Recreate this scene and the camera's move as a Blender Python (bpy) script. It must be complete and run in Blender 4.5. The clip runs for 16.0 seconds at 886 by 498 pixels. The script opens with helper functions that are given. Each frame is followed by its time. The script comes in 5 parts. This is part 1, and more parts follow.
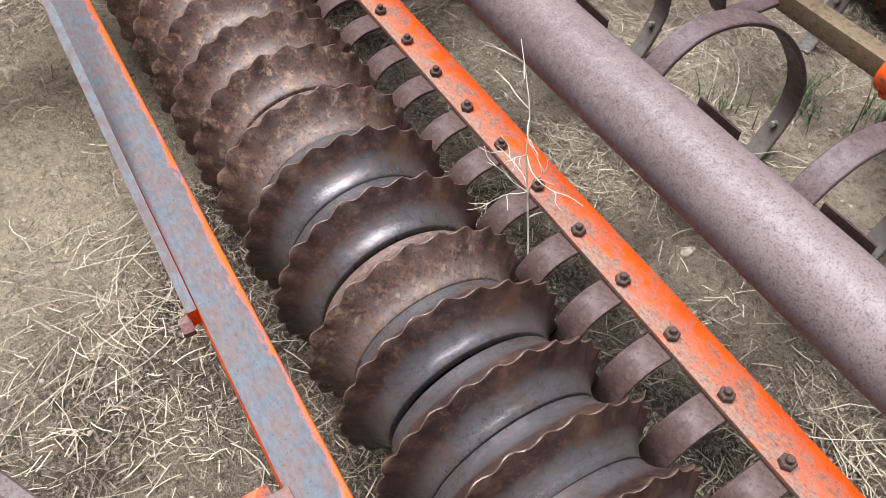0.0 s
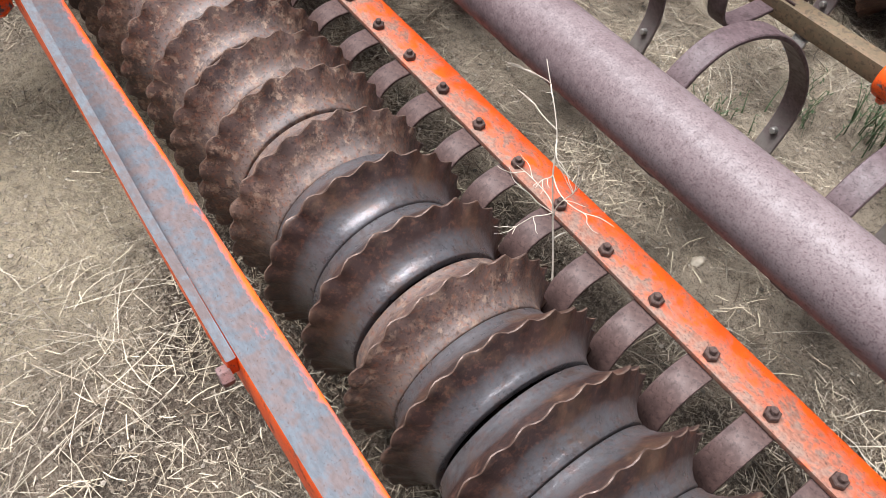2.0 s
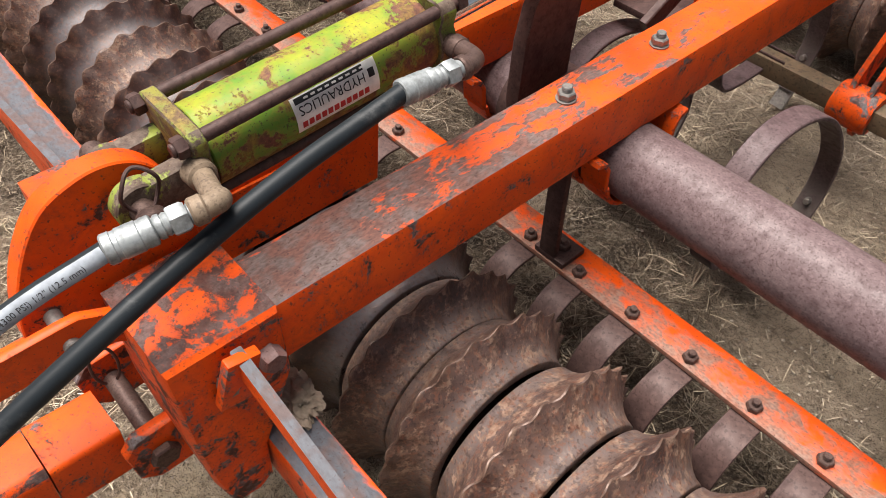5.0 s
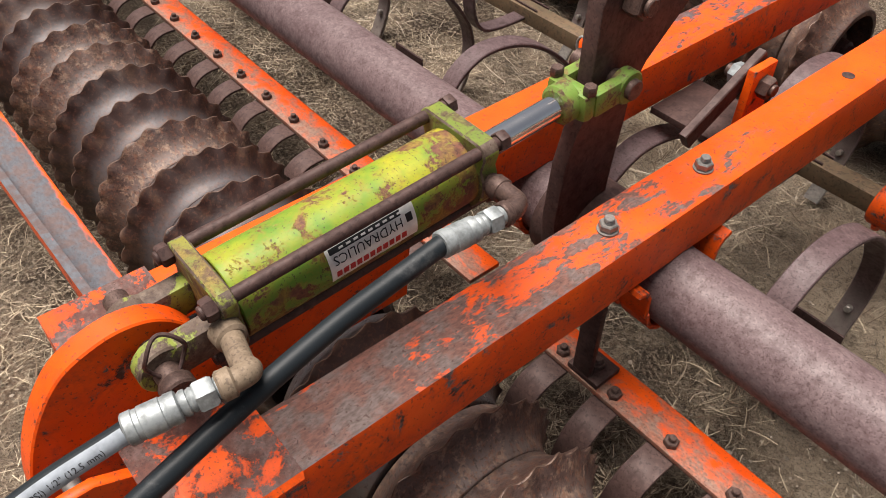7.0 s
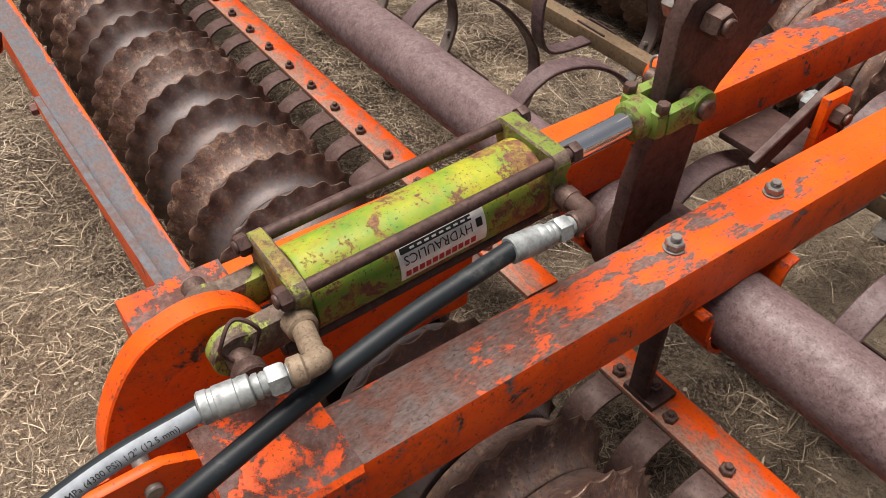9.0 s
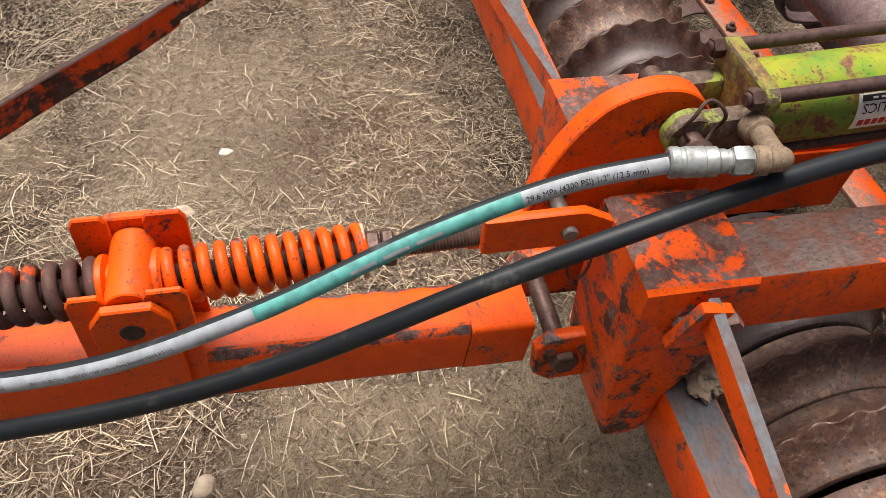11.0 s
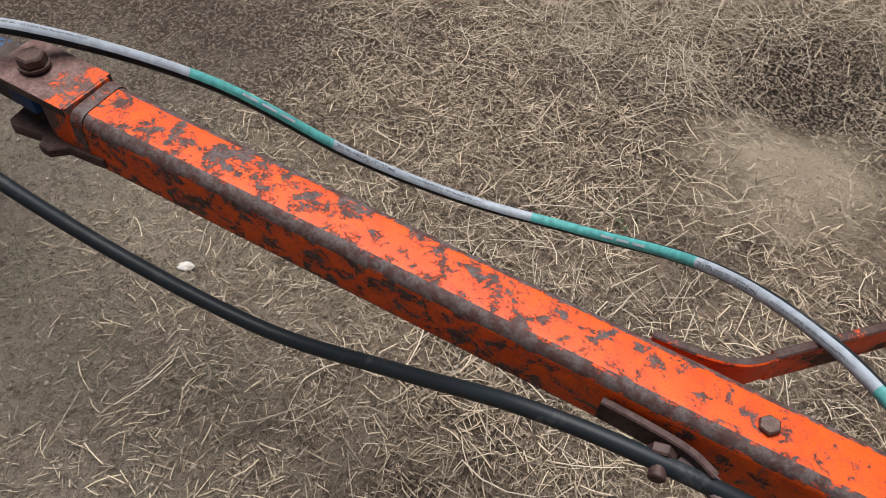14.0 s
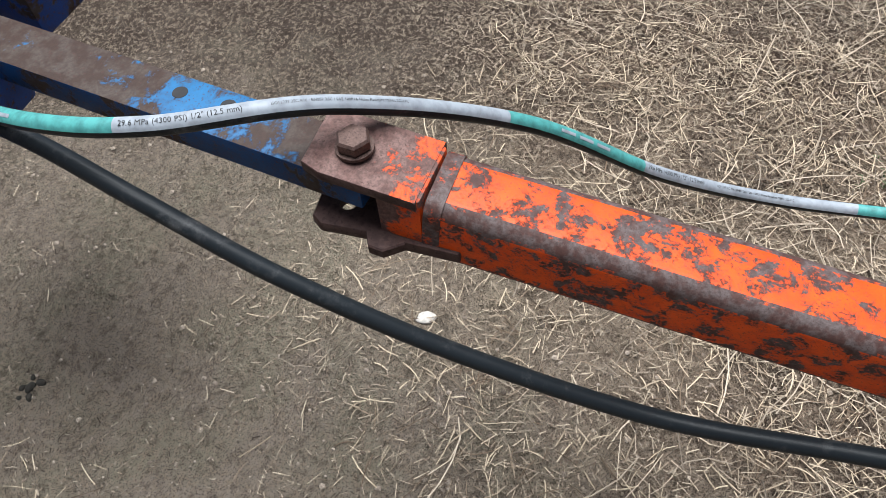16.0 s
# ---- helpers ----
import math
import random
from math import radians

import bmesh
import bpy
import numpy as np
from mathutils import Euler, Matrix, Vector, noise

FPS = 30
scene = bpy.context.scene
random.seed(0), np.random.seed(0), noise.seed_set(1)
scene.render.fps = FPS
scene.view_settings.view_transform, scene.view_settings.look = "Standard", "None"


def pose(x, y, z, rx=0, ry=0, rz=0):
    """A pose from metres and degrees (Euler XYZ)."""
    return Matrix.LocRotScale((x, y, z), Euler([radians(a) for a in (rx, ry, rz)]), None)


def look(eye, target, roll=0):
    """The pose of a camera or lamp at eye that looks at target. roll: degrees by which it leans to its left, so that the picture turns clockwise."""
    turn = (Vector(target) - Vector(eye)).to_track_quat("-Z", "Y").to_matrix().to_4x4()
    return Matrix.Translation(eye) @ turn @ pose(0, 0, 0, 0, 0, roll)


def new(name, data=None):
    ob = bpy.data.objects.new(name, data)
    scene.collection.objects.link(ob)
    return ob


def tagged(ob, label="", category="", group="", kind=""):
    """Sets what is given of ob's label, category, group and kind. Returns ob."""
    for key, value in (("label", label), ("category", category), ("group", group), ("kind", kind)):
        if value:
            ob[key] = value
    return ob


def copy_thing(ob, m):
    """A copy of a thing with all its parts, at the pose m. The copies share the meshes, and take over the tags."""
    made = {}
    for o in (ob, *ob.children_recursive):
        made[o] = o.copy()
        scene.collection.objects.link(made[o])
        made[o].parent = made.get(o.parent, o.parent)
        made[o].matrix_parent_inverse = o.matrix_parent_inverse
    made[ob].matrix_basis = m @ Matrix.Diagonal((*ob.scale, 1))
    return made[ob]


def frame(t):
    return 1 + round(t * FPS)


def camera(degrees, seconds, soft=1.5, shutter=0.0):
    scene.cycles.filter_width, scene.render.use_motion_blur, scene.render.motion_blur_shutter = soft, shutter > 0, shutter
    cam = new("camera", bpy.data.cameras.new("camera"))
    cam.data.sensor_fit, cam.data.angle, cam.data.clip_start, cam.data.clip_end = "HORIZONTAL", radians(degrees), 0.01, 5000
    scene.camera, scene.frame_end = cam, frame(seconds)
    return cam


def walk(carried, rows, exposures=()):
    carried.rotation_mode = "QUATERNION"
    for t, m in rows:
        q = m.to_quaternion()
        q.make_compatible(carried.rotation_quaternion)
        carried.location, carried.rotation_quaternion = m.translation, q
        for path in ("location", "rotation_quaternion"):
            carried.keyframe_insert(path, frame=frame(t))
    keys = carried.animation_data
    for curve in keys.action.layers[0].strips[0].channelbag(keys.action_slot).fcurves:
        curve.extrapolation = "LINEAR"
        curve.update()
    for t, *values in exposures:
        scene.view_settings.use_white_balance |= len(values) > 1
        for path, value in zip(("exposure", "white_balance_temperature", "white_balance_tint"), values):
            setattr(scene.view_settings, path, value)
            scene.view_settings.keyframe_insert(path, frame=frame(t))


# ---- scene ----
cam = camera(59.1, 16.0, soft=0.55)
PATH = [
    (0, (0.12, -0.609, 1.221), (-0.933, 0.035, -0.352), 1.0),
    (0.5, (0.161, -0.615, 1.189), (-0.801, 0.093, -0.415), 2.2),
    (1, (0.187, -0.632, 1.177), (-0.732, 0.11, -0.437), 3.6),
    (1.5, (0.156, -0.659, 1.204), (-0.775, 0.092, -0.399), 4.1),
    (2, (-0.002, -0.684, 1.221), (-0.971, 0.07, -0.358), 3.9),
    (2.5, (-0.324, -0.657, 1.205), (-1.331, 0.106, -0.346), 2.9),
    (3, (-0.533, -0.67, 1.247), (-1.558, 0.111, -0.284), 1.6),
    (3.5, (-0.698, -0.78, 1.297), (-1.716, 0.055, -0.208), 0.8),
    (4, (-0.835, -0.828, 1.287), (-1.843, 0.046, -0.202), 0.3),
    (4.2, (-0.898, -0.811, 1.269), (-1.901, 0.077, -0.215), 0.3),
    (6.3, (-1.054, -0.721, 1.23), (-2.095, 0.188, -0.216), 0.7),
    (6.5, (-1.073, -0.718, 1.244), (-2.127, 0.196, -0.189), 0.7),
    (7, (-1.111, -0.688, 1.29), (-2.2, 0.233, -0.112), 0.7),
    (7.5, (-1.102, -0.688, 1.304), (-2.226, 0.238, -0.067), 0.5),
    (8, (-1.104, -0.689, 1.302), (-2.253, 0.237, -0.048), 0.2),
    (8.2, (-1.109, -0.693, 1.299), (-2.267, 0.228, -0.046), 0.1),
    (10.3, (-1.086, -0.846, 1.247), (-2.336, -0.291, -0.212), 2.6),
    (10.5, (-1.08, -0.882, 1.24), (-2.335, -0.391, -0.239), 3.0),
    (11, (-1.05, -1.011, 1.211), (-2.34, -0.667, -0.279), 5.1),
    (11.5, (-1.03, -1.151, 1.204), (-2.311, -0.941, -0.318), 6.4),
    (12, (-0.98, -1.319, 1.231), (-2.251, -1.263, -0.313), 7.0),
    (12.5, (-1.007, -1.437, 1.225), (-2.26, -1.537, -0.331), 7.4),
    (13, (-1.113, -1.574, 1.213), (-2.333, -1.857, -0.346), 6.5),
    (13.5, (-1.167, -1.739, 1.205), (-2.348, -2.191, -0.345), 4.8),
    (14, (-1.082, -1.919, 1.255), (-2.221, -2.504, -0.281), 2.8),
    (14.5, (-1.001, -2.104, 1.281), (-2.103, -2.786, -0.243), 1.0),
    (15, (-1.04, -2.311, 1.244), (-2.075, -3.05, -0.299), -1.1),
    (15.5, (-1.114, -2.464, 1.197), (-2.104, -3.138, -0.404), -3.2),
    (16, (-1.112, -2.505, 1.196), (-2.132, -2.985, -0.456), -4.5),
]
EXPOSURES = [(0, 1.46, 5900, 6), (2.5, 1.56, 5900, 6), (3.3, 1.60, 6050, 8), (4.2, 1.48, 6600, 11), (7, 1.12, 6900, 12), (8.2, 1.08, 6950, 12.5), (10.5, 1.08, 7100, 12), (11.6, 1.05, 7100, 12), (12.5, 0.92, 6750, 11), (14.2, 0.56, 6300, 10), (16, 0.96, 6050, 8)]
walk(cam, [(t, look(eye, target, roll)) for t, eye, target, roll in PATH], EXPOSURES)

# ---- light ----
SUN_EL, SUN_AZ = radians(77), radians(240)
world = bpy.data.worlds.new("sky")
scene.world = world
world.use_nodes = True
wn = world.node_tree
sky = wn.nodes.new("ShaderNodeTexSky")
sky.sky_type, sky.sun_disc = "NISHITA", False
sky.sun_elevation, sky.sun_rotation = SUN_EL, SUN_AZ
sky.dust_density, sky.ozone_density = 4.0, 0.6
veil = wn.nodes.new("ShaderNodeHueSaturation")  # thin overcast takes the blue out
veil.inputs["Saturation"].default_value = 0.5
wn.links.new(sky.outputs[0], veil.inputs["Color"])
wn.links.new(veil.outputs[0], wn.nodes["Background"].inputs[0])
wn.nodes["Background"].inputs[1].default_value = 0.038
sun = new("sun", bpy.data.lights.new("sun", "SUN"))
sun.data.energy, sun.data.angle, sun.data.color = 3.6, radians(44), (1.0, 0.97, 0.945)
sun_way = Vector((math.sin(SUN_AZ) * math.cos(SUN_EL), math.cos(SUN_AZ) * math.cos(SUN_EL), math.sin(SUN_EL)))
sun.matrix_world = look(sun_way * 30, (0, 0, 0))

# ---- helpers of this scene ----
RNG = random.Random(4)
ROOT = {}


def thing(name, loc, label, category, group="", kind=""):
    """An empty at the base of a thing."""
    ob = new(name)
    ob.location = loc
    ob.empty_display_size = 0.05
    ROOT[ob] = Vector(loc)
    return tagged(ob, label, category, group, kind)


def finish(bm, angle=38):
    bm.normal_update()
    for f in bm.faces:
        f.smooth = True
    for e in bm.edges:
        if len(e.link_faces) == 2 and e.calc_face_angle(0) > radians(angle):
            e.smooth = False


def mesh_of(name, bm, mats, angle=38):
    bmesh.ops.recalc_face_normals(bm, faces=bm.faces)
    finish(bm, angle)
    me = bpy.data.meshes.new(name)
    bm.to_mesh(me)
    bm.free()
    for m in mats if isinstance(mats, (list, tuple)) else [mats]:
        me.materials.append(m)
    return me


def part(name, bm, mats, parent, label="", angle=38):
    """One mesh object under a thing or a part, from world coordinates."""
    off = ROOT[parent]
    bmesh.ops.translate(bm, verts=bm.verts, vec=-off)
    ob = new(name, mesh_of(name, bm, mats, angle))
    ob.parent = parent
    ROOT[ob] = off
    return tagged(ob, label)


def piece(name, me, parent, m, label=""):
    """A part that shares its mesh with others."""
    ob = new(name, me)
    ob.parent = parent
    ob.matrix_basis = Matrix.Translation(-ROOT[parent]) @ m
    ROOT[ob] = ROOT[parent]
    return tagged(ob, label)


def single(name, bm, mats, label, category, group="", kind="", angle=38):
    """A thing that is one mesh."""
    ob = new(name, mesh_of(name, bm, mats, angle))
    ROOT[ob] = Vector((0, 0, 0))
    return tagged(ob, label, category, group, kind)


def box(bm, lo, hi, bevel=0.004, m=None, mat=0):
    """A bevelled box between two corners."""
    lo, hi = Vector(lo), Vector(hi)
    r = bmesh.ops.create_cube(bm, size=1)
    vs = r["verts"]
    for v in vs:
        v.co = Vector(((v.co.x + 0.5) * (hi.x - lo.x) + lo.x, (v.co.y + 0.5) * (hi.y - lo.y) + lo.y, (v.co.z + 0.5) * (hi.z - lo.z) + lo.z))
    fs = {f for v in vs for f in v.link_faces}
    if bevel:
        es = list({e for v in vs for e in v.link_edges})
        r = bmesh.ops.bevel(bm, geom=es, offset=bevel, segments=2, affect="EDGES", profile=0.6)
        fs |= set(r["faces"])
    fs = {f for f in fs if f.is_valid}
    vs = list({v for f in fs for v in f.verts})
    for f in fs:
        f.material_index = mat
    if m is not None:
        bmesh.ops.transform(bm, matrix=m, verts=vs)
    return vs


def axis_frame(p0, p1):
    d = Vector(p1) - Vector(p0)
    q = d.to_track_quat("Z", "Y")
    return Matrix.Translation(p0) @ q.to_matrix().to_4x4(), d.length


def lathe(bm, p0, p1, prof, seg=24, mat=0):
    """A turned body along p0-p1; prof: (share of the length, radius)."""
    m, ln = axis_frame(p0, p1)
    rings = []
    for s, r in prof:
        rings.append([bm.verts.new(m @ Vector((r * math.cos(2 * math.pi * k / seg), r * math.sin(2 * math.pi * k / seg), s * ln))) for k in range(seg)])
    for a, b in zip(rings, rings[1:]):
        for k in range(seg):
            f = bm.faces.new((a[k], a[(k + 1) % seg], b[(k + 1) % seg], b[k]))
            f.material_index = mat
    for ring, flip in ((rings[0], True), (rings[-1], False)):
        f = bm.faces.new(ring[::-1] if flip else ring)
        f.material_index = mat


def rod(bm, p0, p1, r, seg=18, ch=0.0015, mat=0):
    ln = (Vector(p1) - Vector(p0)).length
    c = min(ch / ln, 0.3)
    lathe(bm, p0, p1, [(0, r - ch), (c, r), (1 - c, r), (1, r - ch)], seg, mat)


def thread(bm, p0, p1, r, pitch=0.0025, seg=14):
    """A threaded rod."""
    ln = (Vector(p1) - Vector(p0)).length
    n = max(2, int(ln / pitch))
    prof = []
    for k in range(n):
        prof += [(k / n, r * 0.86), ((k + 0.5) / n, r)]
    lathe(bm, p0, p1, prof + [(1, r * 0.86)], seg)


def hexa(bm, p0, p1, r, turn=0.0, mat=0):
    """A hexagon nut or head with chamfered corners."""
    m, ln = axis_frame(p0, p1)
    rings = []
    for s, k in ((0, 0.9), (0.12, 1), (0.82, 1), (1, 0.86)):
        rings.append([bm.verts.new(m @ Vector((k * r * math.cos(math.pi * j / 3 + turn), k * r * math.sin(math.pi * j / 3 + turn), s * ln))) for j in range(6)])
    for a, b in zip(rings, rings[1:]):
        for k in range(6):
            bm.faces.new((a[k], a[(k + 1) % 6], b[(k + 1) % 6], b[k])).material_index = mat
    bm.faces.new(rings[0][::-1]).material_index = mat
    bm.faces.new(rings[-1]).material_index = mat


def smooth_path(pts, n=8):
    """Catmull-Rom through the points."""
    pts = [Vector(p) for p in pts]
    p = [2 * pts[0] - pts[1]] + pts + [2 * pts[-1] - pts[-2]]
    out = []
    for i in range(1, len(p) - 2):
        a, b, c, d = p[i - 1], p[i], p[i + 1], p[i + 2]
        for k in range(n):
            t = k / n
            out.append(0.5 * (2 * b + (c - a) * t + (2 * a - 5 * b + 4 * c - d) * t * t + (3 * b - a - 3 * c + d) * t ** 3))
    return out + [pts[-1]]


def frames(path, up=(0, 0, 1)):
    """Points with side and up vectors, carried along the path."""
    up, out = Vector(up), []
    for i, p in enumerate(path):
        d = (path[min(i + 1, len(path) - 1)] - path[max(i - 1, 0)]).normalized()
        side = d.cross(up)
        side = side.normalized() if side.length > 1e-5 else Vector((1, 0, 0))
        up = side.cross(d).normalized()
        out.append((p, side, up))
    return out


def sweep(bm, path, prof, up=(0, 0, 1), mat=0, caps=True, taper=None):
    """A closed profile of (side, up) offsets carried along a path."""
    rings = []
    fr = frames(path, up)
    for i, (p, s, u) in enumerate(fr):
        k = taper(i / (len(fr) - 1)) if taper else 1.0
        rings.append([bm.verts.new(p + s * a * k + u * b * k) for a, b in prof])
    n = len(prof)
    for a, b in zip(rings, rings[1:]):
        for k in range(n):
            bm.faces.new((a[k], a[(k + 1) % n], b[(k + 1) % n], b[k])).material_index = mat
    if caps:
        bm.faces.new(rings[0][::-1]).material_index = mat
        bm.faces.new(rings[-1]).material_index = mat


def circle(r, seg=14):
    return [(r * math.cos(2 * math.pi * k / seg), r * math.sin(2 * math.pi * k / seg)) for k in range(seg)]


def strip(w, t, b=0.0012):
    """Profile of a flat bar: w wide, t thick, broken edges."""
    w, t = w / 2, t / 2
    return [(-w + b, -t), (w - b, -t), (w, -t + b), (w, t - b), (w - b, t), (-w + b, t), (-w, t - b), (-w, -t + b)]


def plate(bm, outline, axis, lo, hi, bevel=0.002, holes=(), mat=0):
    """A plate cut to an outline, thick from lo to hi along an axis ("x": outline in y, z; "y": x, z; "z": x, y)."""
    def at(p, h):
        return {"x": Vector((h, p[0], p[1])), "y": Vector((p[0], h, p[1])), "z": Vector((p[0], p[1], h))}[axis]
    c = Vector((sum(p[0] for p in outline) / len(outline), sum(p[1] for p in outline) / len(outline)))
    def inset(p, d):
        v = Vector(p) - c
        return tuple(c + v * max(0.2, 1 - d / max(v.length, 1e-4)))
    s = 1 if hi > lo else -1
    levels = [(lo, bevel), (lo + s * bevel, 0), (hi - s * bevel, 0), (hi, bevel)]
    rings = [[bm.verts.new(at(inset(p, d), h)) for p in outline] for h, d in levels]
    n = len(outline)
    for a, b in zip(rings, rings[1:]):
        for k in range(n):
            bm.faces.new((a[k], a[(k + 1) % n], b[(k + 1) % n], b[k])).material_index = mat
    if not holes:
        bm.faces.new(rings[0][::-1]).material_index = mat
        bm.faces.new(rings[-1]).material_index = mat
    for ring in (rings[0], rings[-1]) if holes else ():
        (hx, hy, hr), = holes
        h = lo if ring is rings[0] else hi
        es = [bm.edges.get((ring[k], ring[(k + 1) % n])) for k in range(n)]
        hv = [bm.verts.new(at((hx + hr * math.cos(2 * math.pi * k / 20), hy + hr * math.sin(2 * math.pi * k / 20)), h)) for k in range(20)]
        es += [bm.edges.new((hv[k], hv[(k + 1) % 20])) for k in range(20)]
        bmesh.ops.triangle_fill(bm, edges=es, use_beauty=True)
        if ring is rings[0]:
            first = hv
        else:
            for k in range(20):
                bm.faces.new((first[k], first[(k + 1) % 20], hv[(k + 1) % 20], hv[k]))


def arc(cx, cy, r, a0, a1, n=12):
    return [(cx + r * math.cos(radians(a0 + (a1 - a0) * k / n)), cy + r * math.sin(radians(a0 + (a1 - a0) * k / n))) for k in range(n + 1)]


def edge_faces(bm, index, limit=0.93):
    """Gives the rounded corners a material slot of their own (rubbed edges)."""
    bmesh.ops.recalc_face_normals(bm, faces=bm.faces)
    bm.normal_update()
    for f in bm.faces:
        if max(abs(c) for c in f.normal) < limit:
            f.material_index = index


def top_faces(bm, index, slope=0.8):
    """Gives the faces that look up a material slot of their own (worn tops)."""
    bm.normal_update()
    bmesh.ops.recalc_face_normals(bm, faces=bm.faces)
    for f in bm.faces:
        if f.normal.z > slope:
            f.material_index = index


# ---- materials ----
def material(name):
    m = bpy.data.materials.new(name)
    m.use_nodes = True
    nt = m.node_tree
    return m, nt, nt.nodes["Principled BSDF"]


def node(nt, kind, **ins):
    n = nt.nodes.new(kind)
    for k, v in ins.items():
        n.inputs[k.replace("_", " ")].default_value = v
    return n


def noise_tex(nt, scale, detail=6, rough=0.6, vec=None, dist=0.0):
    n = node(nt, "ShaderNodeTexNoise", Scale=scale, Detail=detail, Roughness=rough, Distortion=dist)
    if vec is None:
        tc = nt.nodes.new("ShaderNodeTexCoord")
        vec = tc.outputs["Object"]
    nt.links.new(vec, n.inputs["Vector"])
    return n.outputs["Fac"]


def ramp(nt, fac, stops):
    r = nt.nodes.new("ShaderNodeValToRGB")
    el = r.color_ramp.elements
    while len(el) < len(stops):
        el.new(0.5)
    for e, (p, c) in zip(el, stops):
        e.position = p
        e.color = (*c, 1) if isinstance(c, tuple) else (c, c, c, 1)
    nt.links.new(fac, r.inputs[0])
    return r.outputs[0]


def mix(nt, fac, a, b, mode="MIX"):
    n = nt.nodes.new("ShaderNodeMix")
    n.data_type, n.blend_type = "RGBA", mode
    for sock, v in ((n.inputs[0], fac), (n.inputs[6], a), (n.inputs[7], b)):
        if isinstance(v, (int, float)):
            sock.default_value = v
        elif isinstance(v, tuple):
            sock.default_value = (*v, 1)
        else:
            nt.links.new(v, sock)
    return n.outputs[2]


def math_node(nt, op, a, b=0.0):
    n = nt.nodes.new("ShaderNodeMath")
    n.operation = op
    for s, v in zip(n.inputs, (a, b)):
        if isinstance(v, (int, float)):
            s.default_value = v
        else:
            nt.links.new(v, s)
    return n.outputs[0]


def bump(nt, bsdf, height, strength=0.3, distance=0.002):
    b = node(nt, "ShaderNodeBump", Strength=strength, Distance=distance)
    nt.links.new(height, b.inputs["Height"])
    nt.links.new(b.outputs[0], bsdf.inputs["Normal"])


def object_random(nt):
    return nt.nodes.new("ShaderNodeObjectInfo").outputs["Random"]


ORANGE, DEEP, RUST, GREY = (0.80, 0.096, 0.0030), (0.66, 0.060, 0.003), (0.085, 0.038, 0.028), (0.17, 0.15, 0.15)


def paint(name, wear=0.45, scale=9.0, under=RUST, second=GREY, colour=ORANGE, deep=DEEP, rough=0.42, along=None, spot=0.75, stretch=None, pit=0.6, patch=None, soft=0.012, low=None, lit_crown=None):
    """Old paint worn through in patches: wear is the share laid bare."""
    m, nt, p = material(name)
    vec = None
    if stretch:
        mp = nt.nodes.new("ShaderNodeMapping")
        mp.inputs["Scale"].default_value = stretch
        nt.links.new(nt.nodes.new("ShaderNodeTexCoord").outputs["Object"], mp.inputs["Vector"])
        vec = mp.outputs[0]
    big = noise_tex(nt, scale, 10, 0.66, vec, 0.4)
    fine = noise_tex(nt, scale * 7, 6, 0.7, vec)
    both = math_node(nt, "ADD", math_node(nt, "MULTIPLY", big, 0.75), math_node(nt, "MULTIPLY", fine, 0.25))
    lim = 0.64 - 0.26 * wear
    if along:
        tc = nt.nodes.new("ShaderNodeTexCoord")
        sep = nt.nodes.new("ShaderNodeSeparateXYZ")
        nt.links.new(tc.outputs["Object"], sep.inputs[0])
        fade = node(nt, "ShaderNodeMapRange")
        nt.links.new(sep.outputs[1], fade.inputs["Value"])
        for k, v in zip(("From Min", "From Max", "To Min", "To Max"), along):
            fade.inputs[k].default_value = v
        both = math_node(nt, "ADD", both, fade.outputs[0])
    # low: the under colours grow towards the bottom
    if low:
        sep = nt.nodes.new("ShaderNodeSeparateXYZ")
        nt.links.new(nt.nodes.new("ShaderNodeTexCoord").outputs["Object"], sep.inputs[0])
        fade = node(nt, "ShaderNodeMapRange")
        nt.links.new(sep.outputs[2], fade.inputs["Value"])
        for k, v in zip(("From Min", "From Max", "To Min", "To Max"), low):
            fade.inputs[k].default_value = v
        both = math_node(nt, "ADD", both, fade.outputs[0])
    if patch:
        px, py, r0, r1, v0, v1 = patch
        d = nt.nodes.new("ShaderNodeVectorMath")
        d.operation = "DISTANCE"
        flat = nt.nodes.new("ShaderNodeMapping")
        flat.inputs["Scale"].default_value = (1, 1, 0)
        nt.links.new(nt.nodes.new("ShaderNodeTexCoord").outputs["Object"], flat.inputs["Vector"])
        nt.links.new(flat.outputs[0], d.inputs[0])
        d.inputs[1].default_value = (px, py, 0)
        fade = node(nt, "ShaderNodeMapRange")
        nt.links.new(d.outputs["Value"], fade.inputs["Value"])
        for k, v in zip(("From Min", "From Max", "To Min", "To Max"), (r0, r1, v0, v1)):
            fade.inputs[k].default_value = v
        both = math_node(nt, "ADD", both, fade.outputs[0])
    mask = ramp(nt, both, [(lim - soft, 0.0), (lim + 0.025, 1.0)])
    spots = ramp(nt, noise_tex(nt, scale * 11, 3, 0.5), [(0.635, 0.0), (0.665, 1.0)])
    share = ramp(nt, noise_tex(nt, scale * 0.6, 4), [(0.35, 0.0), (0.7, 1.0)])
    # highlight along the barrel's top put into the coat colour by height
    if lit_crown:
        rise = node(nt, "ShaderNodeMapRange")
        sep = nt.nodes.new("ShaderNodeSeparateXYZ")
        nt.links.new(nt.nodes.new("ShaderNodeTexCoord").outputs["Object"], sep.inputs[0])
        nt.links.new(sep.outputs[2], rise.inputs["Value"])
        for k, v in zip(("From Min", "From Max", "To Min", "To Max"), lit_crown):
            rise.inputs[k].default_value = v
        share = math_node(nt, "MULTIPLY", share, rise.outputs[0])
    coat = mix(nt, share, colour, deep)
